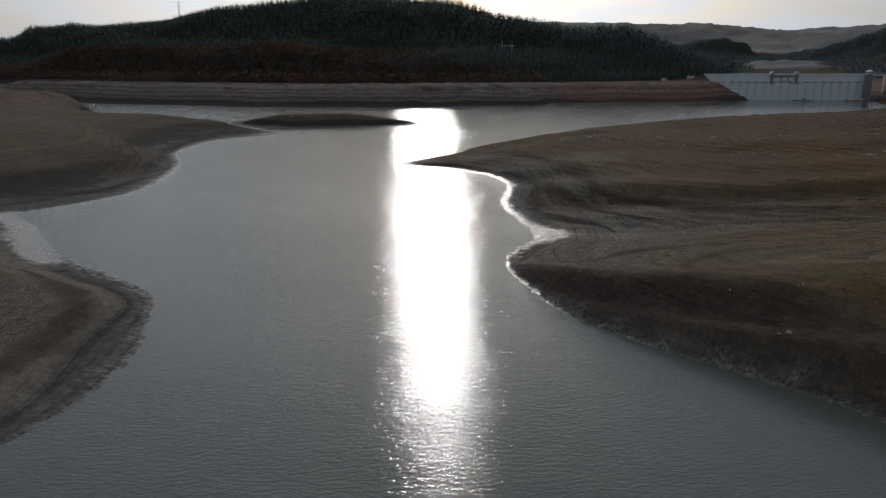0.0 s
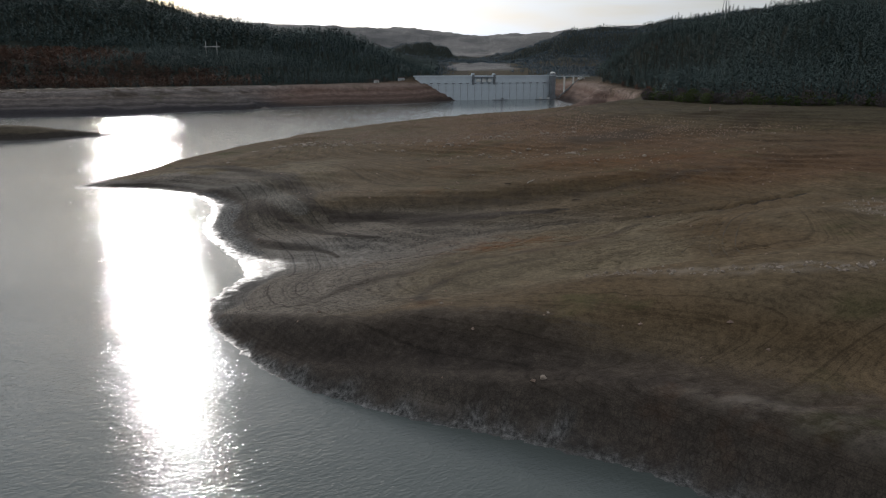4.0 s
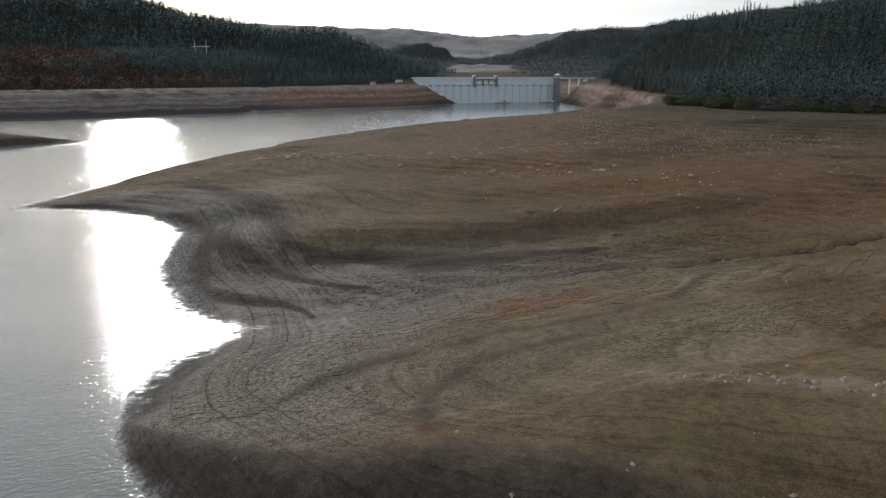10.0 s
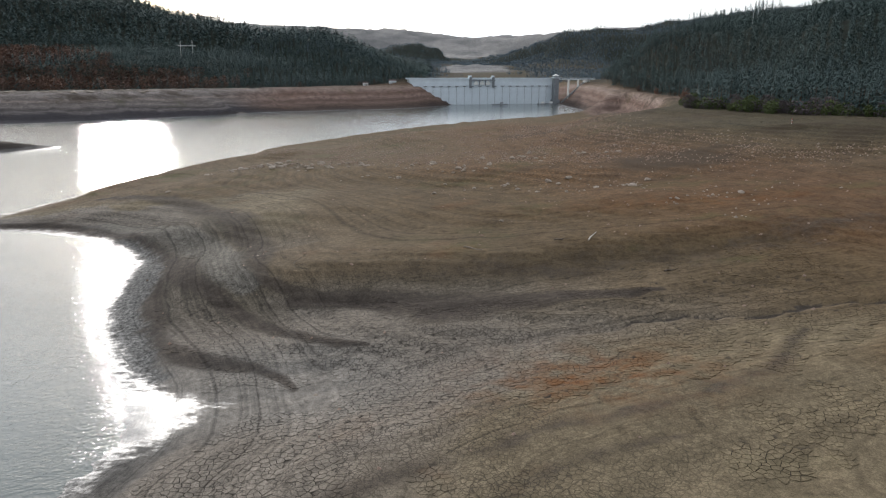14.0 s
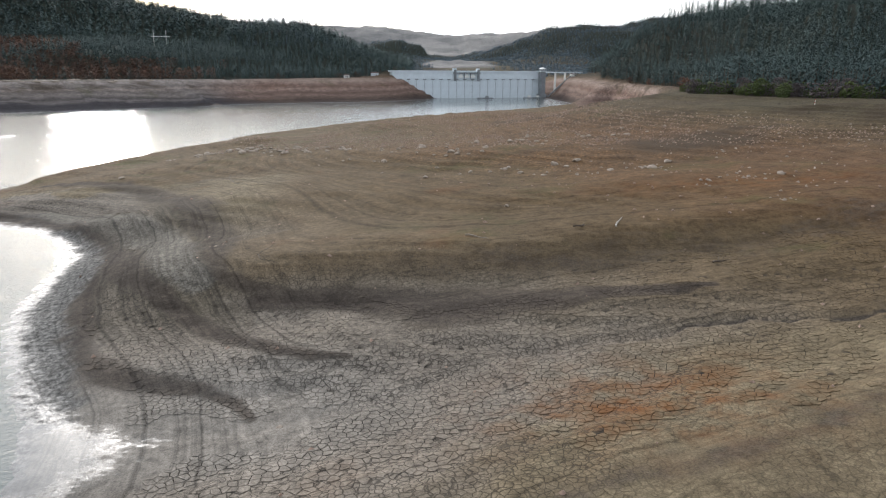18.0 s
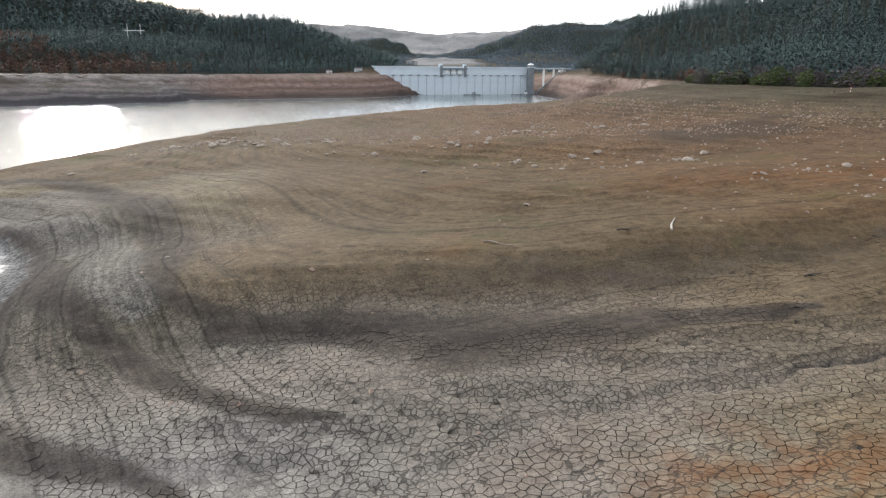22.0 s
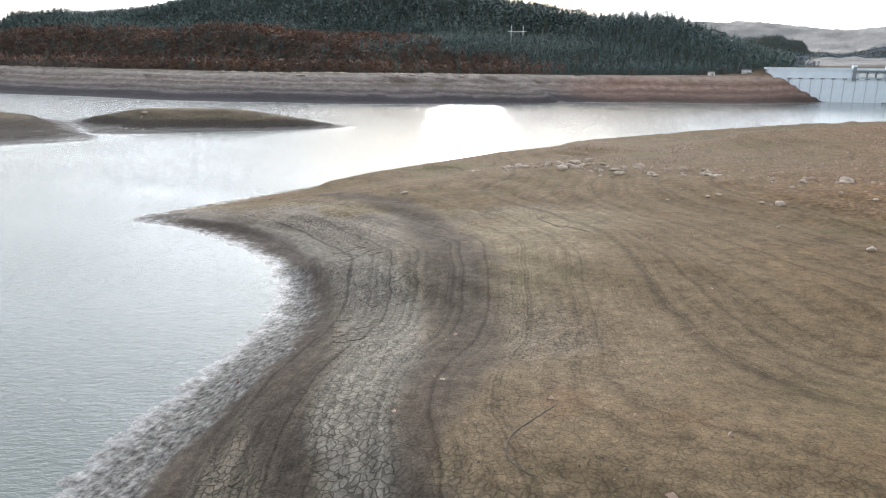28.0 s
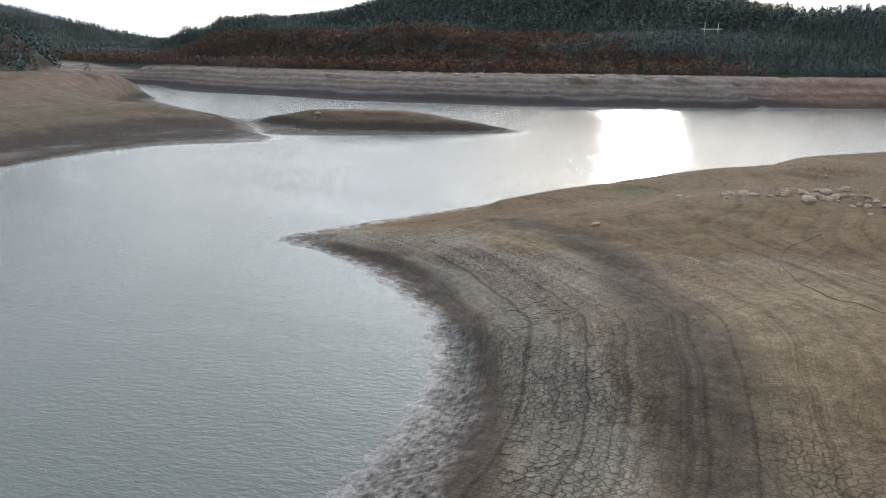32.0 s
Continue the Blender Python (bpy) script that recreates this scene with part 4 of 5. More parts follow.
def scatter(x0, x1, y0, y1, step, keep, seed):
    """Jittered places on the ground: x, y, z where keep(x, y, z, chance) holds."""
    r = np.random.RandomState(seed)
    x, y = np.meshgrid(np.arange(x0, x1, step), np.arange(y0, y1, step))
    x = (x + r.uniform(-0.48, 0.48, x.shape) * step).ravel().astype(np.float32)
    y = (y + r.uniform(-0.48, 0.48, y.shape) * step).ravel().astype(np.float32)
    z = height(x, y)
    ok = keep(x, y, z, r.random_sample(x.shape))
    return np.stack([x[ok], y[ok], z[ok]], -1)


def planted(name, shapes, places, low, high, mat, label, category, seed, wide=(0.85, 1.25), crown=False):
    """One joined mesh of many trees or tufts; crowns are shaded as rounded masses."""
    r = np.random.RandomState(seed)
    pick = r.randint(0, len(shapes), len(places))
    vv, ff, nn, base = [], [], [], 0
    for k, (v, f) in enumerate(shapes):
        p = places[pick == k]
        if not len(p):
            continue
        a, s, w = r.uniform(0, 6.28, len(p)), r.uniform(low, high, len(p)), r.uniform(*wide, len(p))
        ca, sa = np.cos(a) * s * w, np.sin(a) * s * w
        x = v[None, :, 0] * ca[:, None] - v[None, :, 1] * sa[:, None] + p[:, None, 0]
        y = v[None, :, 0] * sa[:, None] + v[None, :, 1] * ca[:, None] + p[:, None, 1]
        z = v[None, :, 2] * s[:, None] + p[:, None, 2]
        vv.append(np.stack([x, y, z], -1).reshape(-1, 3))
        ff.append((f[None] + (np.arange(len(p)) * len(v))[:, None, None] + base).reshape(-1, 3))
        base += len(p) * len(v)
        if crown:
            q = np.stack([v[:, 0], v[:, 1], 0.10 + 0.30 * (v[:, 2] - 0.35)], -1)
            q /= np.linalg.norm(q, axis=1, keepdims=True) + 1e-6
            u = np.stack([q[None, :, 0] * np.cos(a)[:, None] - q[None, :, 1] * np.sin(a)[:, None], q[None, :, 0] * np.sin(a)[:, None] + q[None, :, 1] * np.cos(a)[:, None], np.repeat(q[None, :, 2], len(p), 0)], -1)
            nn.append(u.reshape(-1, 3))
    me = mesh_of(name, np.concatenate(vv), np.concatenate(ff), mat, crown)
    if crown:
        layer = me.attributes.new("custom_normal", "FLOAT_VECTOR", "POINT")
        layer.data.foreach_set("vector", np.concatenate(nn).astype(np.float32).ravel())
    return tagged(new(name, me), label, category, kind="stuff")


FAR_PINES = [conifer(i, 28, 0.10, False) for i in range(6)]
HILL_PINES = [conifer(10 + i, 84, 0.062, False) for i in range(6)]
NEAR_PINES = [conifer(20 + i, 190, 0.038, True) for i in range(6)]
OAKS = [leafy(40 + i, 80, 0.42, 0.04, 0.11) for i in range(5)]
STEMS = [stem()]

russet_top = lambda x, y: 30 + 32 * np.clip((-330 - x) / 150, 0, 1) + 8 * waves2(x, y, 120, 11)


def north_pines(x, y, z, c):
    belt = (z < russet_top(x, y)) & (x < -225) & (c < 0.86)
    return (y > north_base(x)) & (z > 21) & ~belt & (np.abs(waves2(x, y, 150, 12)) > 0.03)


places = scatter(-1150, -20, 640, 1050, 6.2, north_pines, 1)
planted("pine_forest", HILL_PINES, places, 9, 15, PINE, "dark green pine forest on the north hillside", "forest", 3, (0.9, 1.3), True)
places = scatter(-1750, -20, 1050, 1520, 9.0, north_pines, 2)
planted("pine_forest", FAR_PINES, places, 12, 17, PINE, "dark pine forest on the north ridge", "forest", 23, (1.3, 1.9), True)
oaks = scatter(-1250, -215, 640, 1000, 7.5, lambda x, y, z, c: (y > north_base(x)) & (z > 21) & (z < russet_top(x, y)) & (c < 0.85), 4)
planted("oak_wood", OAKS, oaks, 8, 13, RUSSET, "russet autumn oak wood along the north bank", "forest", 5, (0.85, 1.25), True)

east_ridge = lambda y: np.interp(y, [180, 300, 390, 450, 560, 690, 745, 830, 985], [460, 340, 285, 258, 248, 232, 216, 206, 220])
right_wood = scatter(110, 345, 190, 990, 4.9, lambda x, y, z, c: (x > east_edge(y)) & (z > 22) & (x < east_ridge(y) + 22), 6)
planted("pine_forest", NEAR_PINES, right_wood, 12, 19, PINE, "dense dark pine forest on the east hillside", "forest", 7, (0.7, 1.0), True)
planted("tree_trunks", STEMS, right_wood[right_wood[:, 0] < east_edge(right_wood[:, 1]) + 40], 12, 19, BARK, "thin brown pine trunks at the forest's edge", "forest", 7)
behind = np.concatenate([scatter(40, 900, 1700, 2180, 8.5, lambda x, y, z, c: z > 40 + 6 * waves2(x, y, 200, 14), 8), scatter(-460, 130, 2280, 2660, 9, lambda x, y, z, c: (z > 46) & (np.abs(waves2(x, y, 240, 15)) > 0.08), 9),
                         scatter(-200, 420, 1660, 2300, 11, lambda x, y, z, c: c < 0.9, 26), scatter(110, 460, 1120, 1680, 8.5, lambda x, y, z, c: (x > 150 + 40 * waves2(x, y, 140, 24)) & (z > 20), 10), scatter(-260, 30, 1010, 1640, 9, lambda x, y, z, c: (z > 26) & (c < 0.85) & (x < 10 + 25 * waves2(x, y, 120, 25)), 13)])
planted("pine_forest", FAR_PINES, behind, 4.5, 7.5, HAZED_PINE, "pine forest on the hills behind the dam, haze in its colour", "forest", 11, (1.6, 2.4), True)
west = np.concatenate([scatter(-2300, -1050, 640, 1450, 13, lambda x, y, z, c: (z > 26) & (z < 130) & (y > 560 - 0.25 * (x + 900)) & ((x < -1150) | (y < 640)), 55), scatter(-1000, -588, 230, 540, 6.5, lambda x, y, z, c: z > 22.5 + 3 * waves2(x, y, 60, 16), 12)])
planted("pine_forest", FAR_PINES, west, 9, 14, PINE, "dark pine forest on the west hills", "forest", 15, (1.0, 1.5), True)
planted("pine_forest", FAR_PINES, scatter(-2650, -1750, 800, 1720, 17, lambda x, y, z, c: (z > 55) & (np.abs(waves2(x, y, 260, 17)) > 0.12), 14), 9, 14, HAZED_PINE, "hazy blue-green forest on the far west mountain", "forest", 16, (1.3, 1.9), True)
edge_bushes = scatter(95, 340, 200, 470, 2.6, lambda x, y, z, c: (np.abs(x - east_edge(y) + 2 + 3 * waves2(x, y, 22, 51)) < 8) & (c < 0.62) & (z > 20), 52)
planted("undergrowth", [broadleaf(80 + i, 46, 0.6, 0.0, (0.05, 0.11)) for i in range(4)], edge_bushes[::3], 2.0, 6.5, SHRUB, "dense green undergrowth at the forest's edge", "undergrowth", 53)
planted("undergrowth", [broadleaf(84 + i, 46, 0.6, 0.0, (0.04, 0.09)) for i in range(4)], edge_bushes[1::2], 2.2, 6.0, TWIGS, "brown leafless undergrowth at the forest's edge", "undergrowth", 54)
thicket = scatter(-1050, -560, 560, 700, 9, lambda x, y, z, c: (z > 20) & (z < 30) & (c < 0.7) & (x < -620), 16)
planted("thicket", OAKS, thicket, 5, 9, BARE, "grey leafless thicket at the head of the lake", "thicket", 17)
scrub = scatter(-900, 0, 630, 900, 6, lambda x, y, z, c: (np.abs(y - north_base(x)) < 9) & (c < 0.5), 18)
planted("scrub", OAKS, scrub, 2, 5, BARE, "low brown scrub at the foot of the north woods", "scrub", 19)
tufts = scatter(20, 150, 250, 560, 1.8, lambda x, y, z, c: (x < east_edge(y)) & (c < 0.1 + 0.55 * waves2(x, y, 60, 18)) & (z > 15.5), 20)
planted("dry_weeds", [broadleaf(60 + i, 7, 0.6, 0.0) for i in range(3)], tufts, 0.4, 0.9, BARE, "dry brown weeds on the upper lake bed", "weeds", 21)


def single_tree(name, label, category, crown_shape, crown_mat, tall, trunk_r, spots, group):
    """A tree with trunk, limbs and crown, then its copies."""
    first = None
    for x, y, size, turn in spots:
        z = float(height([x], [y])[0]) - 0.05
        if first is None:
            first = thing(name, label, category, group=group)
            bm = bmesh.new()
            tube(bm, [(0, 0, -0.3), (0.05, 0.02, tall * 0.35), (0, 0.06, tall * 0.8)], [trunk_r, trunk_r * 0.8, trunk_r * 0.25], 6)
            part("trunk", bm, BARK, first)
            bm = bmesh.new()
            for k in range(6):
                a = k * 1.1
                b0 = tall * (0.3 + 0.07 * k)
                tube(bm, [(0, 0, b0), (0.16 * tall * math.cos(a), 0.16 * tall * math.sin(a), b0 + 0.12 * tall)], [trunk_r * 0.35, trunk_r * 0.1], 4)
            part("limbs", bm, BARK, first)
            crown = new("crown", mesh_of("crown", crown_shape[0] * tall, crown_shape[1], crown_mat))
            crown.parent = first
            first.matrix_world = pose(x, y, z, 0, 0, turn)
            first.scale = (size, size, size)
        else:
            c = copy_thing(first, pose(x, y, z, 0, 0, turn))
            c.scale = (size, size, size)


rr = random.Random(5)
edge_y = [262, 275, 288, 296, 305, 314, 322, 331, 340, 349, 358, 368, 378, 390, 402, 412]
spots = [(float(east_edge(y)) - 1.5 + rr.uniform(-3, 2), y, rr.uniform(0.75, 1.25), rr.uniform(0, 360)) for y in edge_y]
single_tree("pine_tree", "tall dark green pine at the forest's edge", "tree", conifer(70, 420, 0.04, True), PINE, 15.0, 0.22, spots, "pines at the forest's edge")
spots = [(float(east_edge(y)) - 9 + rr.uniform(-4, 3), y + rr.uniform(-3, 3), rr.uniform(0.6, 1.3), rr.uniform(0, 360)) for y in edge_y[1:] + [430, 440, 300, 335, 372]]
single_tree("green_shrub", "dense green shrub before the pine forest", "shrub", broadleaf(71, 260, 0.55, 0.0, (0.03, 0.07)), SHRUB, 5.5, 0.08, spots, "shrubs by the field")
spots = [(float(east_edge(y)) - 7 + rr.uniform(-4, 4), y + rr.uniform(-4, 4), rr.uniform(0.7, 1.4), rr.uniform(0, 360)) for y in edge_y[::2] + [300, 318, 344, 362]]
single_tree("bare_shrub", "leafless grey-purple shrub beside the green ones", "shrub", broadleaf(72, 260, 0.5, 0.0, (0.02, 0.05)), TWIGS, 6.0, 0.08, spots, "bare shrubs by the field")
single_tree("round_tree", "small pale leafless tree on the north bank", "tree", broadleaf(73, 160, 0.42, 0.1, (0.03, 0.06)), BARE, 8.0, 0.18, [(-262, 733, 1.0, 0), (-150, 822, 0.8, 40), (-92, 866, 0.7, 80), (-76, 872, 0.8, 10)], "small trees on the bank")
single_tree("russet_tree", "russet autumn tree below the pines", "tree", broadleaf(74, 160, 0.42, 0.1, (0.03, 0.07)), RUSSET, 7.0, 0.16, [(168, 560, 1.0, 0), (172, 640, 0.9, 50), (174, 700, 0.8, 90), (130, 452, 1.0, 20)], "small trees on the bank")


# ---- the dam ----
DAM = pose(12, 900, 0, 0, 0, 17.27)
dam = thing("dam", "pale concrete buttress dam across the valley", "dam", DAM)
S0, S1, PITCH = -52.0, 128.0, 9.6
bm = bmesh.new()
box(bm, S0, S1 + 10, 0.9, 7.0, -10, 29.0)
part("wall", bm, CONCRETE, dam)
bm = bmesh.new()
box(bm, S0, S1 + 4, -0.35, 0.9, 21.4, 29.0)
part("upper_wall", bm, CONCRETE, dam)
bm = bmesh.new()
box(bm, S0 - 2, S1 + 4, -0.9, 7.4, 29.0, 29.5)
part("crest_road", bm, CONCRETE, dam)
for y0 in (-0.9, 7.1):
    bm = bmesh.new()
    box(bm, S0 - 2, S1 + 4, y0, y0 + 0.3, 29.5, 30.5)
    part("parapet", bm, CONCRETE, dam)
heads = int((S1 - S0) / PITCH)
bm = bmesh.new()
vs = box(bm, 0.16, PITCH - 0.16, 0.0, 0.9, -10, 21.4)
bmesh.ops.bevel(bm, geom=[e for e in bm.edges if abs(e.verts[0].co.z - e.verts[1].co.z) > 5 and e.verts[0].co.y < 0.1], offset=0.3, segments=1, affect="EDGES")
first_head = part("buttress_head", bm, CONCRETE, dam)
first_head.location = (S0, 0, 0)
# ledge coloured dark to stand for the shade under it
bm = bmesh.new()
box(bm, -1.9, 1.9, -0.9, 0.0, 20.5, 21.4)
first_ledge = part("ledge", bm, CONCRETE_DARK, dam, "concrete ledge, its shade put into the dark colour")
first_ledge.location = (S0 + PITCH, 0, 0)
# dark strip set in the groove between two buttress heads
bm = bmesh.new()
box(bm, -0.15, 0.15, 0.3, 0.9, -10, 20.5)
first_joint = part("joint", bm, CONCRETE_DARK, dam, "dark joint strip")
first_joint.location = (S0 + PITCH, 0, 0)
for k in range(1, heads):
    for o, s in ((first_head, S0 + k * PITCH), (first_ledge, S0 + (k + 1) * PITCH), (first_joint, S0 + (k + 1) * PITCH)):
        c = new(o.name.split(".")[0], o.data)
        c.parent, c.location = dam, (s, 0, 0)

gantry = thing("gate_gantry", "dark-legged concrete gate gantry on the dam's crest", "gantry", DAM)
for x in (21.0, 49.5):
    bm = bmesh.new()
    box(bm, x, x + 2.6, -2.2, -0.95, 19.3, 31.6)
    part("leg", bm, CONCRETE_DARK, gantry)
bm = bmesh.new()
box(bm, 20.2, 53.0, -2.6, -0.95, 27.4, 28.6)
part("beam", bm, CONCRETE_DARK, gantry)
for x in (26.5, 34.0, 41.5):
    bm = bmesh.new()
    box(bm, x, x + 5.4, -1.6, -1.0, 22.6, 26.9)
    bmesh.ops.bevel(bm, geom=[e for e in bm.edges if e.verts[0].co.z > 26 and e.verts[1].co.z > 26 and abs(e.verts[0].co.y - e.verts[1].co.y) > 0.3], offset=1.6, segments=3, affect="EDGES")
    part("gate", bm, WHITE, gantry, "white rounded sluice gate")
for x in (33.0, 40.5):
    bm = bmesh.new()
    box(bm, x, x + 0.8, -2.0, -1.0, 22.0, 27.4)
    part("post", bm, CONCRETE_DARK, gantry)
bm = bmesh.new()
box(bm, 20.8, 24.2, 0.0, 3.5, 30.5, 33.2)
part("cabin", bm, CONCRETE, gantry)
bm = bmesh.new()
box(bm, 49.5, 52.6, 0.0, 3.5, 30.5, 33.0)
part("cabin", bm, CONCRETE, gantry)

tower = thing("intake_tower", "dark square concrete intake tower with a low pale roof", "tower", DAM)
bm = bmesh.new()
box(bm, 127.6, 134.0, -7.6, -1.2, -10, 30.2)
bmesh.ops.bevel(bm, geom=[e for e in bm.edges if abs(e.verts[0].co.z - e.verts[1].co.z) > 5], offset=0.4, segments=1, affect="EDGES")
part("shaft", bm, CONCRETE_DARK, tower)
bm = bmesh.new()
box(bm, 126.6, 135.0, -8.6, -0.95, 30.2, 31.0)
part("collar", bm, CONCRETE, tower)
bm = bmesh.new()
box(bm, 128.2, 133.4, -7.0, -1.8, 31.0, 33.2)
part("cabin", bm, CONCRETE_DARK, tower)
for x in (129.0, 131.6):
    bm = bmesh.new()
    box(bm, x, x + 1.1, -7.05, -6.95, 31.6, 32.7)
    part("window", bm, STEEL, tower)
bm = bmesh.new()
rim = [bm.verts.new(c) for c in ((127.4, -7.8, 33.2), (134.2, -7.8, 33.2), (134.2, -1.0, 33.2), (127.4, -1.0, 33.2))]
peak = bm.verts.new((130.8, -4.4, 35.2))
bm.faces.new(rim[::-1])
for k in range(4):
    bm.faces.new((rim[k], rim[(k + 1) % 4], peak))
part("roof", bm, WHITE, tower, "low pale hipped roof")
bm = bmesh.new()
box(bm, 126.4, 135.2, -8.8, -0.95, -3, 4.5)
part("footing", bm, CONCRETE_DARK, tower)

bridge = thing("access_bridge", "narrow concrete bridge on slim piers beside the dam", "bridge", DAM)
bm = bmesh.new()
box(bm, 134.2, 184, -5.6, -2.4, 28.6, 29.6)
part("deck", bm, CONCRETE, bridge)
for x, z in ((147.5, 8), (160.5, 14), (172, 20)):
    bm = bmesh.new()
    box(bm, x, x + 1.6, -4.9, -3.1, z - 6, 28.6)
    part("pier", bm, WHITE, bridge)
for y in (-5.6, -2.5):
    bm = bmesh.new()
    tube(bm, [(134.2, y, 30.6), (184, y, 30.6)], [0.07, 0.07], 5)
    for x in range(135, 184, 4):
        tube(bm, [(x, y, 29.6), (x, y, 30.6)], [0.05, 0.05], 4)
    part("railing", bm, STEEL, bridge)
stairs = thing("bank_stairs", "concrete stair slab up the reddish bank", "stairs", DAM)
for k in range(24):
    bm = bmesh.new()
    box(bm, 137.5 + k * 1.25, 138.9 + k * 1.25, -8.5, -6.5, 1.0 + k * 1.0, 2.6 + k * 1.0)
    part("step", bm, CONCRETE_DARK, stairs)

for x, w in ((47, 19), (106, 9), (117, 9)):
    raft = thing("pontoon", "low dark floating pontoon before the dam", "pontoon", DAM @ pose(x, -9, 0), group="pontoons by the dam")
    bm = bmesh.new()
    box(bm, 0, w, -2, 2, -0.4, 0.7)
    part("float", bm, CONCRETE_DARK, raft)
    bm = bmesh.new()
    box(bm, w * 0.55, w * 0.55 + 3, -1.4, 1.4, 0.7, 2.8)
    part("cabin", bm, WHITE if w < 10 else CONCRETE_DARK, raft)
    bm = bmesh.new()
    for k in range(int(w / 2)):
        tube(bm, [(k * 2 + 0.3, -1.9, 0.7), (k * 2 + 0.3, -1.9, 1.7)], [0.06, 0.06], 4)
    tube(bm, [(0.3, -1.9, 1.7), (w - 0.5, -1.9, 1.7)], [0.06, 0.06], 4)
    part("railing", bm, STEEL, raft)


# ---- small buildings and masts ----
def hut(x, y, w, d, h, wall_mat, label):
    ob = thing("hut", label, "hut", pose(x, y, float(height([x], [y])[0]) - 0.2, 0, 0, 15))
    bm = bmesh.new()
    box(bm, 0, w, 0, d, -1.5, h)
    part("walls", bm, wall_mat, ob)
    bm = bmesh.new()
    a = [bm.verts.new(c) for c in ((-0.4, -0.4, h), (w + 0.4, -0.4, h), (w + 0.4, d + 0.4, h), (-0.4, d + 0.4, h), (-0.4, d / 2, h + 1.4), (w + 0.4, d / 2, h + 1.4))]
    for f in ((0, 1, 5, 4), (2, 3, 4, 5), (0, 4, 3), (1, 2, 5), (3, 2, 1, 0)):
        bm.faces.new([a[i] for i in f])
    part("roof", bm, ROOF, ob)
    bm = bmesh.new()
    box(bm, w * 0.6, w * 0.6 + 1, -0.06, 0.04, 0, 2.1)
    part("door", bm, ROOF, ob)
    for k in (0.15, 0.38):
        bm = bmesh.new()
        box(bm, w * k, w * k + 0.9, -0.06, 0.04, 1.0, 2.0)
        part("window", bm, CONCRETE_DARK, ob)
    return ob


hut(-88, 868, 5.5, 4, 3.0, WHITE, "small white hut on the bank by the dam")
hut(-60, 888, 8, 5, 3.4, CONCRETE, "grey service hut beside the dam's road")
hut(176, 948, 7, 5, 3.2, WHITE, "white gatehouse at the bridge's end")

frame_mast = thing("switch_frame", "white steel switchyard frame with two masts in the woods", "pylon", pose(-317, 971, float(height([-317], [971])[0]), 0, 0, 12))
for x in (-7, 7):
    bm = bmesh.new()
    tube(bm, [(x, 0, 0), (x, 0, 20)], [0.4, 0.25], 5)
    part("mast", bm, WHITE, frame_mast)
bm = bmesh.new()
box(bm, -12, 11, -0.4, 0.4, 12.6, 13.3)
part("crossbeam", bm, WHITE, frame_mast)


def pylon(x, y, h, label):
    ob = thing("pylon", label, "pylon", pose(x, y, float(height([x], [y])[0]), 0, 0, 20))
    for sx in (-1, 1):
        for sy in (-1, 1):
            bm = bmesh.new()
            tube(bm, [(sx * 2.4, sy * 2.4, 0), (sx * 0.5, sy * 0.5, h)], [0.3, 0.2], 4)
            part("leg", bm, STEEL, ob)
    for z, w in ((h * 0.72, 7), (h * 0.86, 5.5), (h * 0.98, 4)):
        bm = bmesh.new()
        tube(bm, [(-w, 0, z), (w, 0, z)], [0.25, 0.25], 4)
        part("arm", bm, STEEL, ob)
    bm = bmesh.new()
    for k in range(5):
        z, w = h * (0.1 + 0.17 * k), 2.4 - 1.9 * (0.1 + 0.17 * k)
        tube(bm, [(-w, -w, z), (w, -w, z + h * 0.15)], [0.14, 0.14], 4)
        tube(bm, [(w, w, z), (-w, w, z + h * 0.15)], [0.14, 0.14], 4)
    part("bracing", bm, STEEL, ob)


pylon(-1290, 1385, 46, "tall steel lattice pylon on the wooded ridge")
pylon(232, 606, 34, "steel lattice mast above the east forest")

marker = thing("survey_pole", "red and white striped survey pole in the dry field", "pole", pose(115.9, 303.5, float(height([115.9], [303.5])[0])) @ Matrix.Diagonal((0.5, 0.5, 0.5, 1)))
for k in range(4):
    bm = bmesh.new()
    tube(bm, [(0, 0, k * 0.9 - 0.1), (0, 0, k * 0.9 + 0.8)], [0.14, 0.14], 8)
    part("band", bm, WHITE if k % 2 == 0 else plain("red_paint", (0.5, 0.05, 0.04), 0.6, 0.1), marker)


# ---- drift wood ----
def driftwood(x, y, length, turn, bend, mat, twigs, label):
    z = float(height([x], [y])[0])
    ob = thing("driftwood", label, "branch", pose(x, y, z + 0.12, 0, 0, turn))
    bm = bmesh.new()
    pts = [(length * (k / 6 - 0.5), bend * math.sin(3.14 * k / 6), 0.1 * math.sin(k * 1.3)) for k in range(7)]
    tube(bm, pts, [0.15, 0.14, 0.13, 0.12, 0.10, 0.08, 0.05], 7)
    part("stem", bm, mat, ob)
    for k in range(twigs):
        p = pts[2 + k % 4]
        bm = bmesh.new()
        tube(bm, [p, (p[0] + 0.5, p[1] + (0.6 if k % 2 else -0.5), 0.3), (p[0] + 0.9, p[1] + (1.0 if k % 2 else -0.9), 0.35)], [0.06, 0.045, 0.02], 5)
        part("twig", bm, mat, ob)


driftwood(26.0, 198.4, 7.2, 66, 0.22, WOOD, 0, "long bleached bent log on the tan silt")
driftwood(1.8, 195.2, 4.6, -38, 0.15, WOOD_OLD, 1, "straight weathered driftwood pole on the silt")
driftwood(19.8, 198.0, 3.4, 8, 0.2, WOOD_DARK, 4, "dark twiggy driftwood branch on the silt")
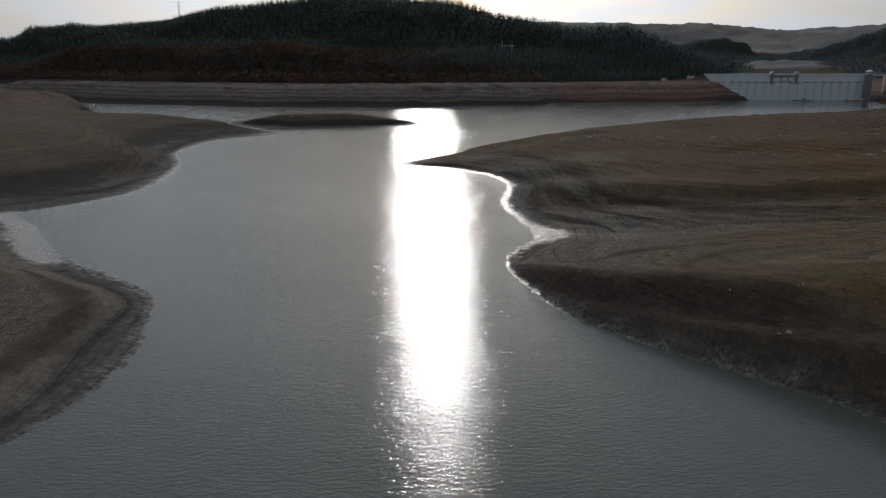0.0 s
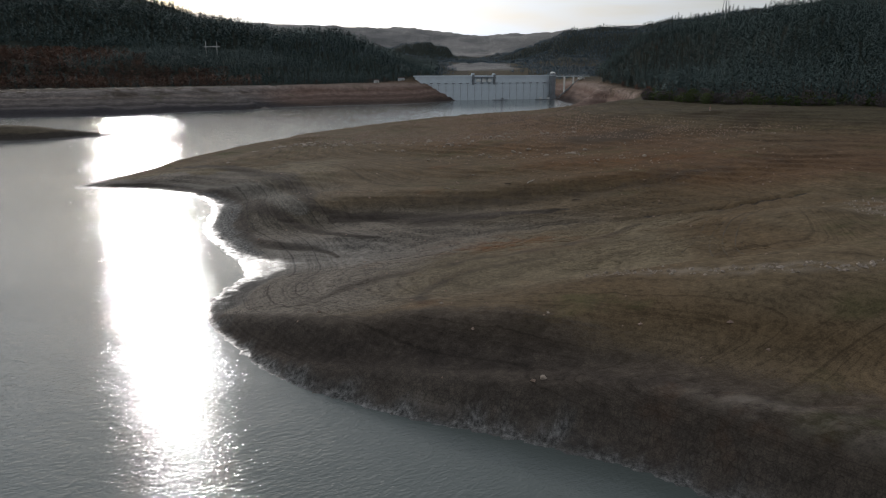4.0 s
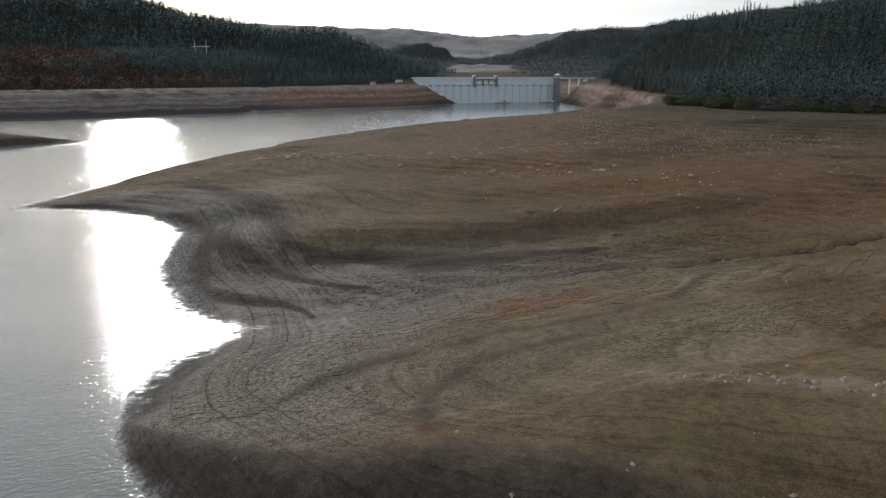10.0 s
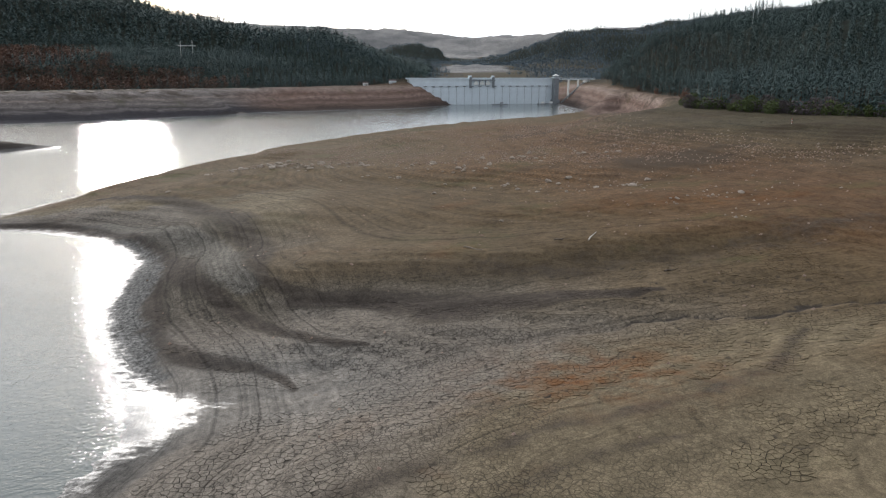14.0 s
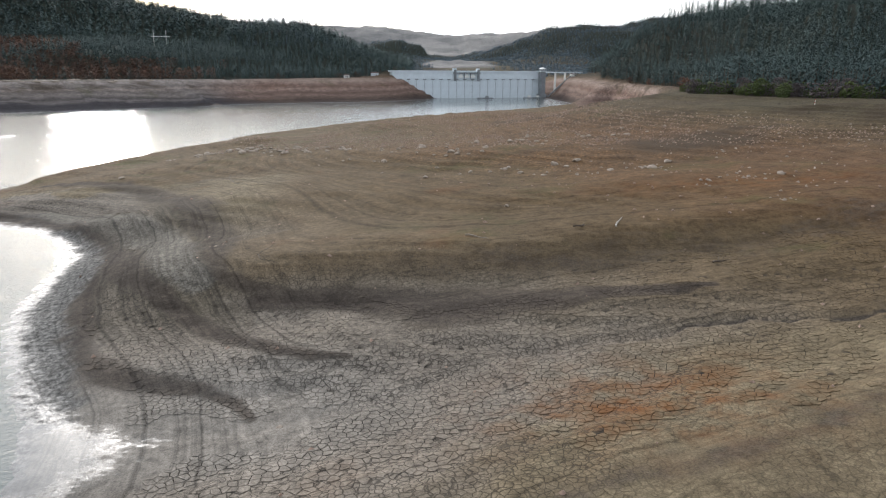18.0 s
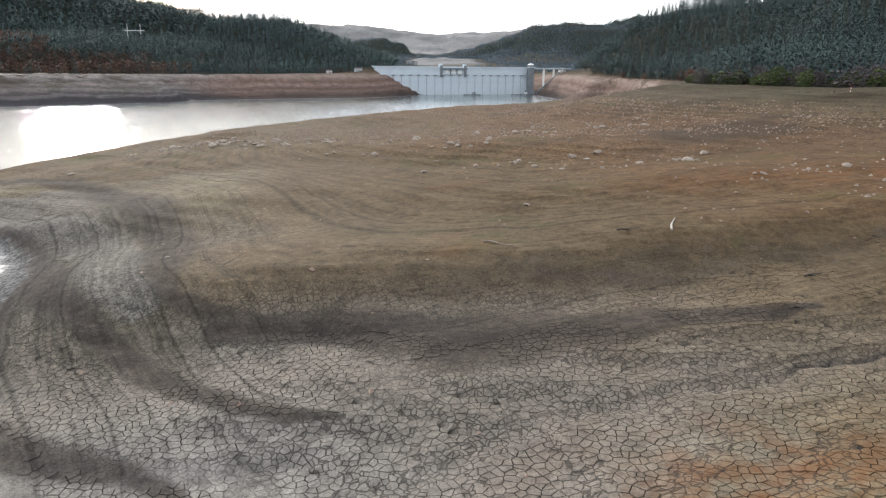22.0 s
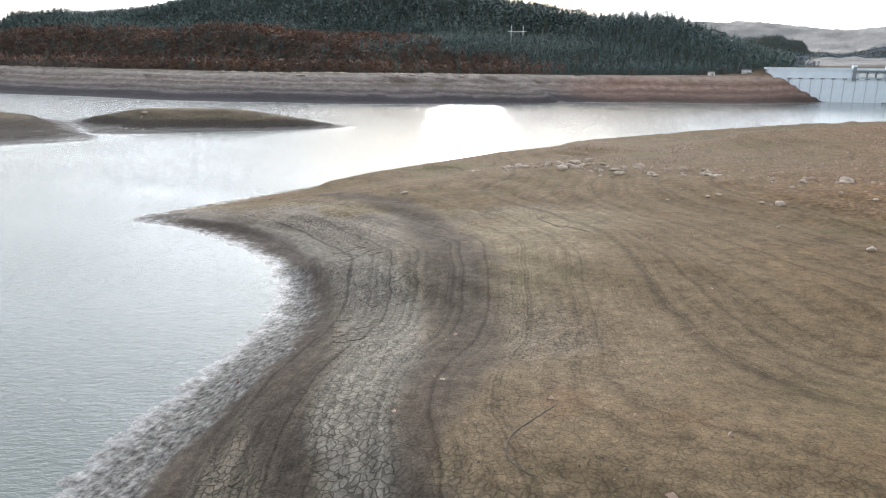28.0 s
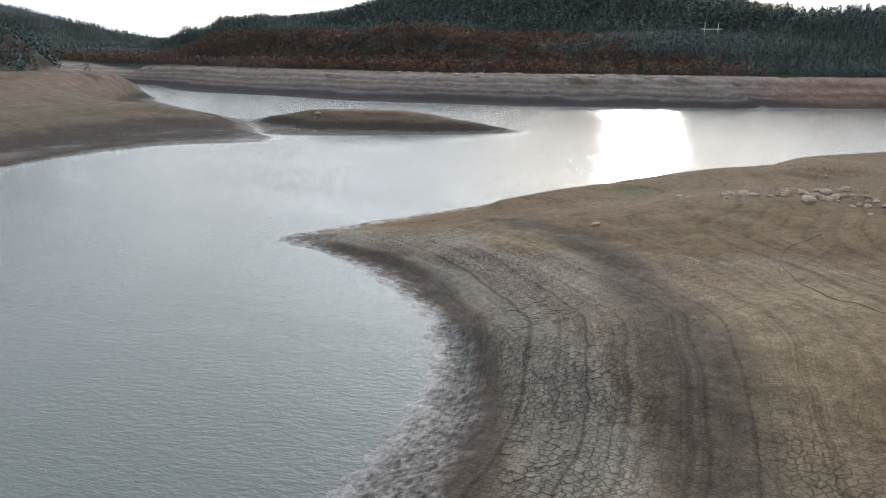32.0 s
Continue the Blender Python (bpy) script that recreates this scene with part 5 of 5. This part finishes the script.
driftwood(37, 183, 2.6, 20, 0.2, WOOD_DARK, 3, "small dark branch on the mud")


# ---- wheel ruts: low ridges of dark mud that follow the ground ----
def rut(points, label):
    p = np.array(points, float)
    for _ in range(3):
        p = np.vstack([p[:1], np.stack([0.75 * p[:-1] + 0.25 * p[1:], 0.25 * p[:-1] + 0.75 * p[1:]], 1).reshape(-1, 2), p[-1:]])
    z = height(p[:, 0], p[:, 1])
    bm = bmesh.new()
    tube(bm, [(x, y, h + 0.02) for (x, y), h in zip(p, z)], [0.055 + 0.02 * math.sin(k * 1.7) for k in range(len(p))], 5)
    part("wheel_rut", bm, DARK_MUD, ground, label)


DARK_MUD = plain("dark_mud", (0.065, 0.052, 0.038), 0.9, 0.4, 0.8)
rut([(-56.3, 285.4), (-58.5, 281), (-59.2, 276), (-58.2, 270.9), (-56, 266.2), (-53.5, 261.6), (-50.8, 258.2), (-47.6, 255.3), (-42.8, 251.7)], "thin curved wheel rut in the silt")
rut([(-31.2, 196.4), (-32.8, 191.5), (-32.5, 189.5), (-31.5, 188.1), (-29.5, 187.3)], "short curved wheel rut")
rut([(60.6, 147.4), (56, 138), (54.1, 134.3), (50, 127), (44.7, 121.1)], "dark wheel rut up the silt slope")
rut([(66.3, 147.8), (59, 138), (54.7, 130), (52, 122), (51, 117.4)], "dark wheel rut up the silt slope")
rut([(76.9, 155.9), (66, 142), (57.9, 125.9), (55.2, 113.8)], "dark wheel rut up the silt slope")
rut([(70, 150), (62, 140), (56.4, 128), (53, 116)], "dark wheel rut up the silt slope")


# ---- stones ----
def stone_mesh(seed):
    r = random.Random(seed)
    bm = bmesh.new()
    bmesh.ops.create_icosphere(bm, subdivisions=2, radius=1.0)
    off = Vector((seed * 3.1, seed * 1.7, 0))
    flat = r.uniform(0.45, 0.75)
    for v in bm.verts:
        v.co *= 1.0 + 0.45 * noise.noise(v.co * 1.1 + off) + 0.15 * noise.noise(v.co * 2.7 + off)
        v.co.z = max(v.co.z * flat, -0.25)
        v.co.x *= r.uniform(0.97, 1.03)
    me = bpy.data.meshes.new("stone")
    bm.to_mesh(me)
    bm.free()
    me.materials.append(STONE)
    return me


STONES = [stone_mesh(i) for i in range(8)]
rr = random.Random(9)
stone_places = []
for cx, cy, wx, wy, count, big in ((-72, 312, 14, 6, 44, 1.3), (-61, 312, 12, 6, 36, 1.35), (-50, 307, 12, 6, 40, 1.4), (-38, 302, 14, 7, 34, 1.3), (-10, 278, 26, 10, 34, 0.95), (4, 294, 26, 9, 34, 1.1), (14, 257, 24, 8, 26, 0.9), (30, 246, 20, 6, 22, 0.8), (46, 244, 5, 3, 24, 0.6),
                                   (62, 226, 12, 4, 24, 0.55), (30, 298, 36, 12, 24, 1.0), (-290, 385, 12, 5, 12, 0.9), (-300, 398, 16, 6, 10, 0.8), (50, 305, 30, 12, 14, 1.0)):
    for _ in range(int(count * 0.6)):
        stone_places.append((cx + rr.gauss(0, wx * 0.5), cy + rr.gauss(0, wy * 0.5), big * rr.lognormvariate(-0.65, 0.5)))
stone_places += [(13.5, 74.5, 0.5), (51.3, 92, 0.6), (-21.8, 148.4, 0.35), (9.3, 217, 0.6), (-6.2, 250, 0.7), (-90, 280, 0.9), (-41.5, 198.4, 0.25), (-87.7, 216.2, 0.3), (0, 97.3, 0.35), (16, 89, 0.3), (38, 106, 0.35)]
sx, sy = np.array([p[0] for p in stone_places]), np.array([p[1] for p in stone_places])
sz = height(sx, sy)
for k, (x, y, s) in enumerate(stone_places):
    if sz[k] < 0.4:
        continue
    s = min(s * 1.05, 1.45)
    ob = tagged(new("stone", STONES[k % 8]), "pale grey-brown boulder lying on the dry bed" if s > 0.8 else "small pale stone lying on the dry bed", "stone", "stones on the dry bed")
    ob.matrix_world = pose(x, y, float(sz[k]) + 0.05 * s, rr.uniform(-12, 12), rr.uniform(-12, 12), rr.uniform(0, 360)) @ Matrix.Diagonal((s, s * rr.uniform(0.6, 0.95), s * rr.uniform(0.7, 1.0), 1))
for k in range(44):
    x = rr.uniform(-470, -212)
    y = float(north_base(x)) - rr.uniform(9, 30)
    s = rr.uniform(0.9, 2.4)
    ob = tagged(new("stone", STONES[k % 8]), "pale flat rock outcrop on the grey north bank", "stone", "rocks on the north bank")
    ob.matrix_world = pose(x, y, float(height([x], [y])[0]), 0, 0, rr.uniform(-25, 35)) @ Matrix.Diagonal((s * 1.7, s * 0.8, s * 0.55, 1))
RUBBLE = plain("rusty_rubble", (0.25, 0.17, 0.125), 0.9, 0.45, 0.3)
pebble = [broadleaf(90 + i, 1, 0.0, 0.0) for i in range(4)]
pebble = [((v - v.mean(0)) / np.abs(v - v.mean(0)).max(), f) for v, f in pebble]
grit = np.concatenate([scatter(-110, 140, 262, 420, 1.25, lambda x, y, z, c: (c < 0.42 + 0.5 * waves2(x, y, 26, 21)) & (z > 6.0) & (z < 22) & (y > 290 - 0.35 * x), 30), scatter(-20, 120, 180, 262, 2.6, lambda x, y, z, c: (c < 0.12 + 0.2 * waves2(x, y, 18, 22)) & (z > 11.5), 31),
                       scatter(-60, 100, 420, 700, 3.4, lambda x, y, z, c: (c < 0.3 + 0.3 * waves2(x, y, 40, 23)) & (z > 2), 33), scatter(-85, 60, 75, 260, 3.0, lambda x, y, z, c: (c < 0.06) & (z > 1.5), 34),
                       scatter(-84, 20, 282, 330, 1.1, lambda x, y, z, c: (c < 0.10 + 0.35 * waves2(x, y, 16, 66)) & (z > 6.5) & (y > 292 - 0.25 * x), 67)])
planted("gravel", pebble, grit, 0.12, 0.46, RUBBLE, "scattered pale rubble on the rusty soil", "gravel", 32, (0.8, 1.3))

clods = scatter(-34, 40, 176, 196, 0.55, lambda x, y, z, c: (c < -0.05 + 0.5 * waves2(x, y, 9, 81)) & (np.abs(y - 186 - 2 * waves2(x, y, 30, 82)) < 5), 83)
planted("mud_clods", pebble, clods, 0.06, 0.2, DARK_MUD, "dark crumbly clods of mud on the silt", "mud", 84, (0.8, 1.4))
chips = np.concatenate([scatter(-100, 135, 255, 400, 2.3, lambda x, y, z, c: (c < 0.10 + 0.30 * waves2(x, y, 30, 61)) & (z > 7) & (z < 23) & (y > 285 - 0.45 * x), 62), scatter(24, 66, 84, 112, 0.9, lambda x, y, z, c: (c < 0.5) & (line_distance(x, y, [(26, 108), (36, 101), (46, 94), (64, 88)]) < 1.8 + waves2(x, y, 9, 68)), 69), scatter(92, 124, 138, 158, 1.2, lambda x, y, z, c: c < 0.3 + 0.3 * waves2(x, y, 9, 70), 71), scatter(10, 110, 205, 260, 2.0, lambda x, y, z, c: (c < 0.25 * waves2(x, y, 24, 63)) & (z > 13), 64)])
planted("stone_chips", pebble, chips, 0.15, 0.5, STONE, "small cream stones strewn over the rusty field", "gravel", 65, (0.8, 1.4))


# ---- cracked crust: mud plates with open cracks between them ----
def sheet_height(x, y):
    """The height of the ground sheet itself, between its grid points."""
    x, y, sheet = np.asarray(x), np.asarray(y), gz.reshape(gx.shape)
    i, j = np.clip(np.searchsorted(GX, x) - 1, 0, len(GX) - 2), np.clip(np.searchsorted(GY, y) - 1, 0, len(GY) - 2)
    u, v = (x - GX[i]) / (GX[i + 1] - GX[i]), (y - GY[j]) / (GY[j + 1] - GY[j])
    return (sheet[j, i] * (1 - u) + sheet[j, i + 1] * u) * (1 - v) + (sheet[j + 1, i] * (1 - u) + sheet[j + 1, i + 1] * u) * v


def plate_cells(x0, x1, y0, y1, step, seed):
    r = np.random.RandomState(seed)
    nx, ny = int((x1 - x0) / step), int((y1 - y0) / step)
    px = x0 + (np.arange(nx)[None, :] + 0.5 * (np.arange(ny)[:, None] % 2) + r.uniform(-0.45, 0.45, (ny, nx))) * step
    py = y0 + (np.arange(ny)[:, None] + r.uniform(-0.45, 0.45, (ny, nx))) * step
    return px, py


def cell_outline(px, py, j, i, gap):
    cx, cy = px[j, i], py[j, i]
    poly = [(cx - 2, cy - 2), (cx + 2, cy - 2), (cx + 2, cy + 2), (cx - 2, cy + 2)]
    for dj in (-2, -1, 0, 1, 2):
        for di in (-2, -1, 0, 1, 2):
            if dj == 0 and di == 0:
                continue
            ox, oy = px[j + dj, i + di] - cx, py[j + dj, i + di] - cy
            d = math.hypot(ox, oy)
            lim = d / 2 - gap
            ux, uy = ox / d, oy / d
            out = []
            for k in range(len(poly)):
                a, b = poly[k], poly[(k + 1) % len(poly)]
                da, db = (a[0] - cx) * ux + (a[1] - cy) * uy - lim, (b[0] - cx) * ux + (b[1] - cy) * uy - lim
                if da <= 0:
                    out.append(a)
                if (da < 0) != (db < 0) and da != db:
                    t = da / (da - db)
                    out.append((a[0] + (b[0] - a[0]) * t, a[1] + (b[1] - a[1]) * t))
            poly = out
            if len(poly) < 3:
                return poly
    return poly


px, py = plate_cells(-84, 66, 108, 252, 0.84, 3)
pz = sheet_height(px, py)
pick = np.random.RandomState(8).random_sample(px.shape)
soft = waves2(px.astype(np.float32), py.astype(np.float32), 22, 31)
plated = (pz > 1.2 + 0.4 * soft) & (pz < 4.7 + 0.8 * soft + 0.11 * np.clip(px, 0, 60)) & ~((py < 118) & (px > -5))
plated &= ((px + 41) / 11) ** 2 + ((py - 143) / 7) ** 2 > 1
plated &= line_distance(px, py, CHANNEL) > 1.6
pd = shore_distance(px.astype(np.float32), py.astype(np.float32))
plated &= np.where((py > 168) & (px < -34), (pd > 10 + soft) & (pd < 17.5 + soft), pd > 7)
plated &= ~((band(px, py, BEACH_STREAK) > 0.3) & (py > 170))
sy_, sx_ = np.gradient(pz)
plated &= np.hypot(sx_, sy_) < 0.16
plated[:2], plated[-2:], plated[:, :2], plated[:, -2:] = False, False, False, False
outlines = []
for j, i in zip(*np.nonzero(plated)):
    ring = cell_outline(px, py, j, i, 0.026 + 0.024 * pick[j, i])
    if len(ring) >= 3:
        outlines.append((j, i, ring))
flat_x, flat_y = np.array([p[0] for o in outlines for p in o[2]]), np.array([p[1] for o in outlines for p in o[2]])
flat_z = sheet_height(flat_x, flat_y)
at, crust, single = 0, ([], []), 0
for j, i, ring in outlines:
    k = len(ring)
    zs = flat_z[at:at + k]
    at += k
    lift = 0.06 + 0.02 * pick[j, i]
    cx, cy = px[j, i], py[j, i]
    alone = -27 < cx < -8 and 140 < cy < 153 and single < 300
    ox, oy, oz = (cx, cy, float(pz[j, i])) if alone else (0, 0, 0)
    verts = [(x - ox + (cx - x) * 0.05, y - oy + (cy - y) * 0.05, z - oz + lift) for (x, y), z in zip(ring, zs)] + [(x - ox, y - oy, z - oz + lift - 0.03) for (x, y), z in zip(ring, zs)] + [(x - ox, y - oy, z - oz - 0.12) for (x, y), z in zip(ring, zs)]
    verts.append((cx - ox, cy - oy, float(pz[j, i]) - oz + lift - 0.015))
    faces = []
    for a in range(k):
        b = (a + 1) % k
        faces += [(3 * k, a, b), (a, k + a, b), (b, k + a, k + b), (k + a, 2 * k + a, k + b), (k + b, 2 * k + a, 2 * k + b)]
    if alone:
        ob = new("mud_plate", mesh_of("mud_plate", verts, faces, MUD))
        ob.location, ob.parent = (ox, oy, oz), ground
        lay_zones(ob.data, [v[0] + ox for v in verts], [v[1] + oy for v in verts])
        layer = ob.data.attributes.new("crusted", "FLOAT", "POINT")
        layer.data.foreach_set("value", [1.0] * len(verts))
        single += 1
    else:
        base = len(crust[0])
        crust[0].extend(verts)
        crust[1].extend([(a + base, b + base, c + base) for a, b, c in faces])
cv = np.array(crust[0], np.float32)
rest = new("mud_crust", mesh_of("mud_crust", crust[0], crust[1], MUD))
rest.parent = ground
lay_zones(rest.data, cv[:, 0], cv[:, 1])
layer = rest.data.attributes.new("crusted", "FLOAT", "POINT")
layer.data.foreach_set("value", [1.0] * len(cv))
tagged(rest, "cracked pale crust of dried mud plates", kind="stuff")
# moist soil under the crust; its dark colour also holds the cracks' shade
under = ground_mesh.attributes.new("under_crust", "FLOAT", "POINT")
ui = np.clip(((fx + 84) / 0.84).astype(int), 0, px.shape[1] - 1)
uj = np.clip(((fy - 108) / 0.84).astype(int), 0, px.shape[0] - 1)
inside = (fx > -84) & (fx < 66) & (fy > 108) & (fy < 252)
full = plated.copy()
full[1:-1, 1:-1] &= plated[:-2, 1:-1] & plated[2:, 1:-1] & plated[1:-1, :-2] & plated[1:-1, 2:]
under.data.foreach_set("value", (full[uj, ui] & inside).astype(np.float32))
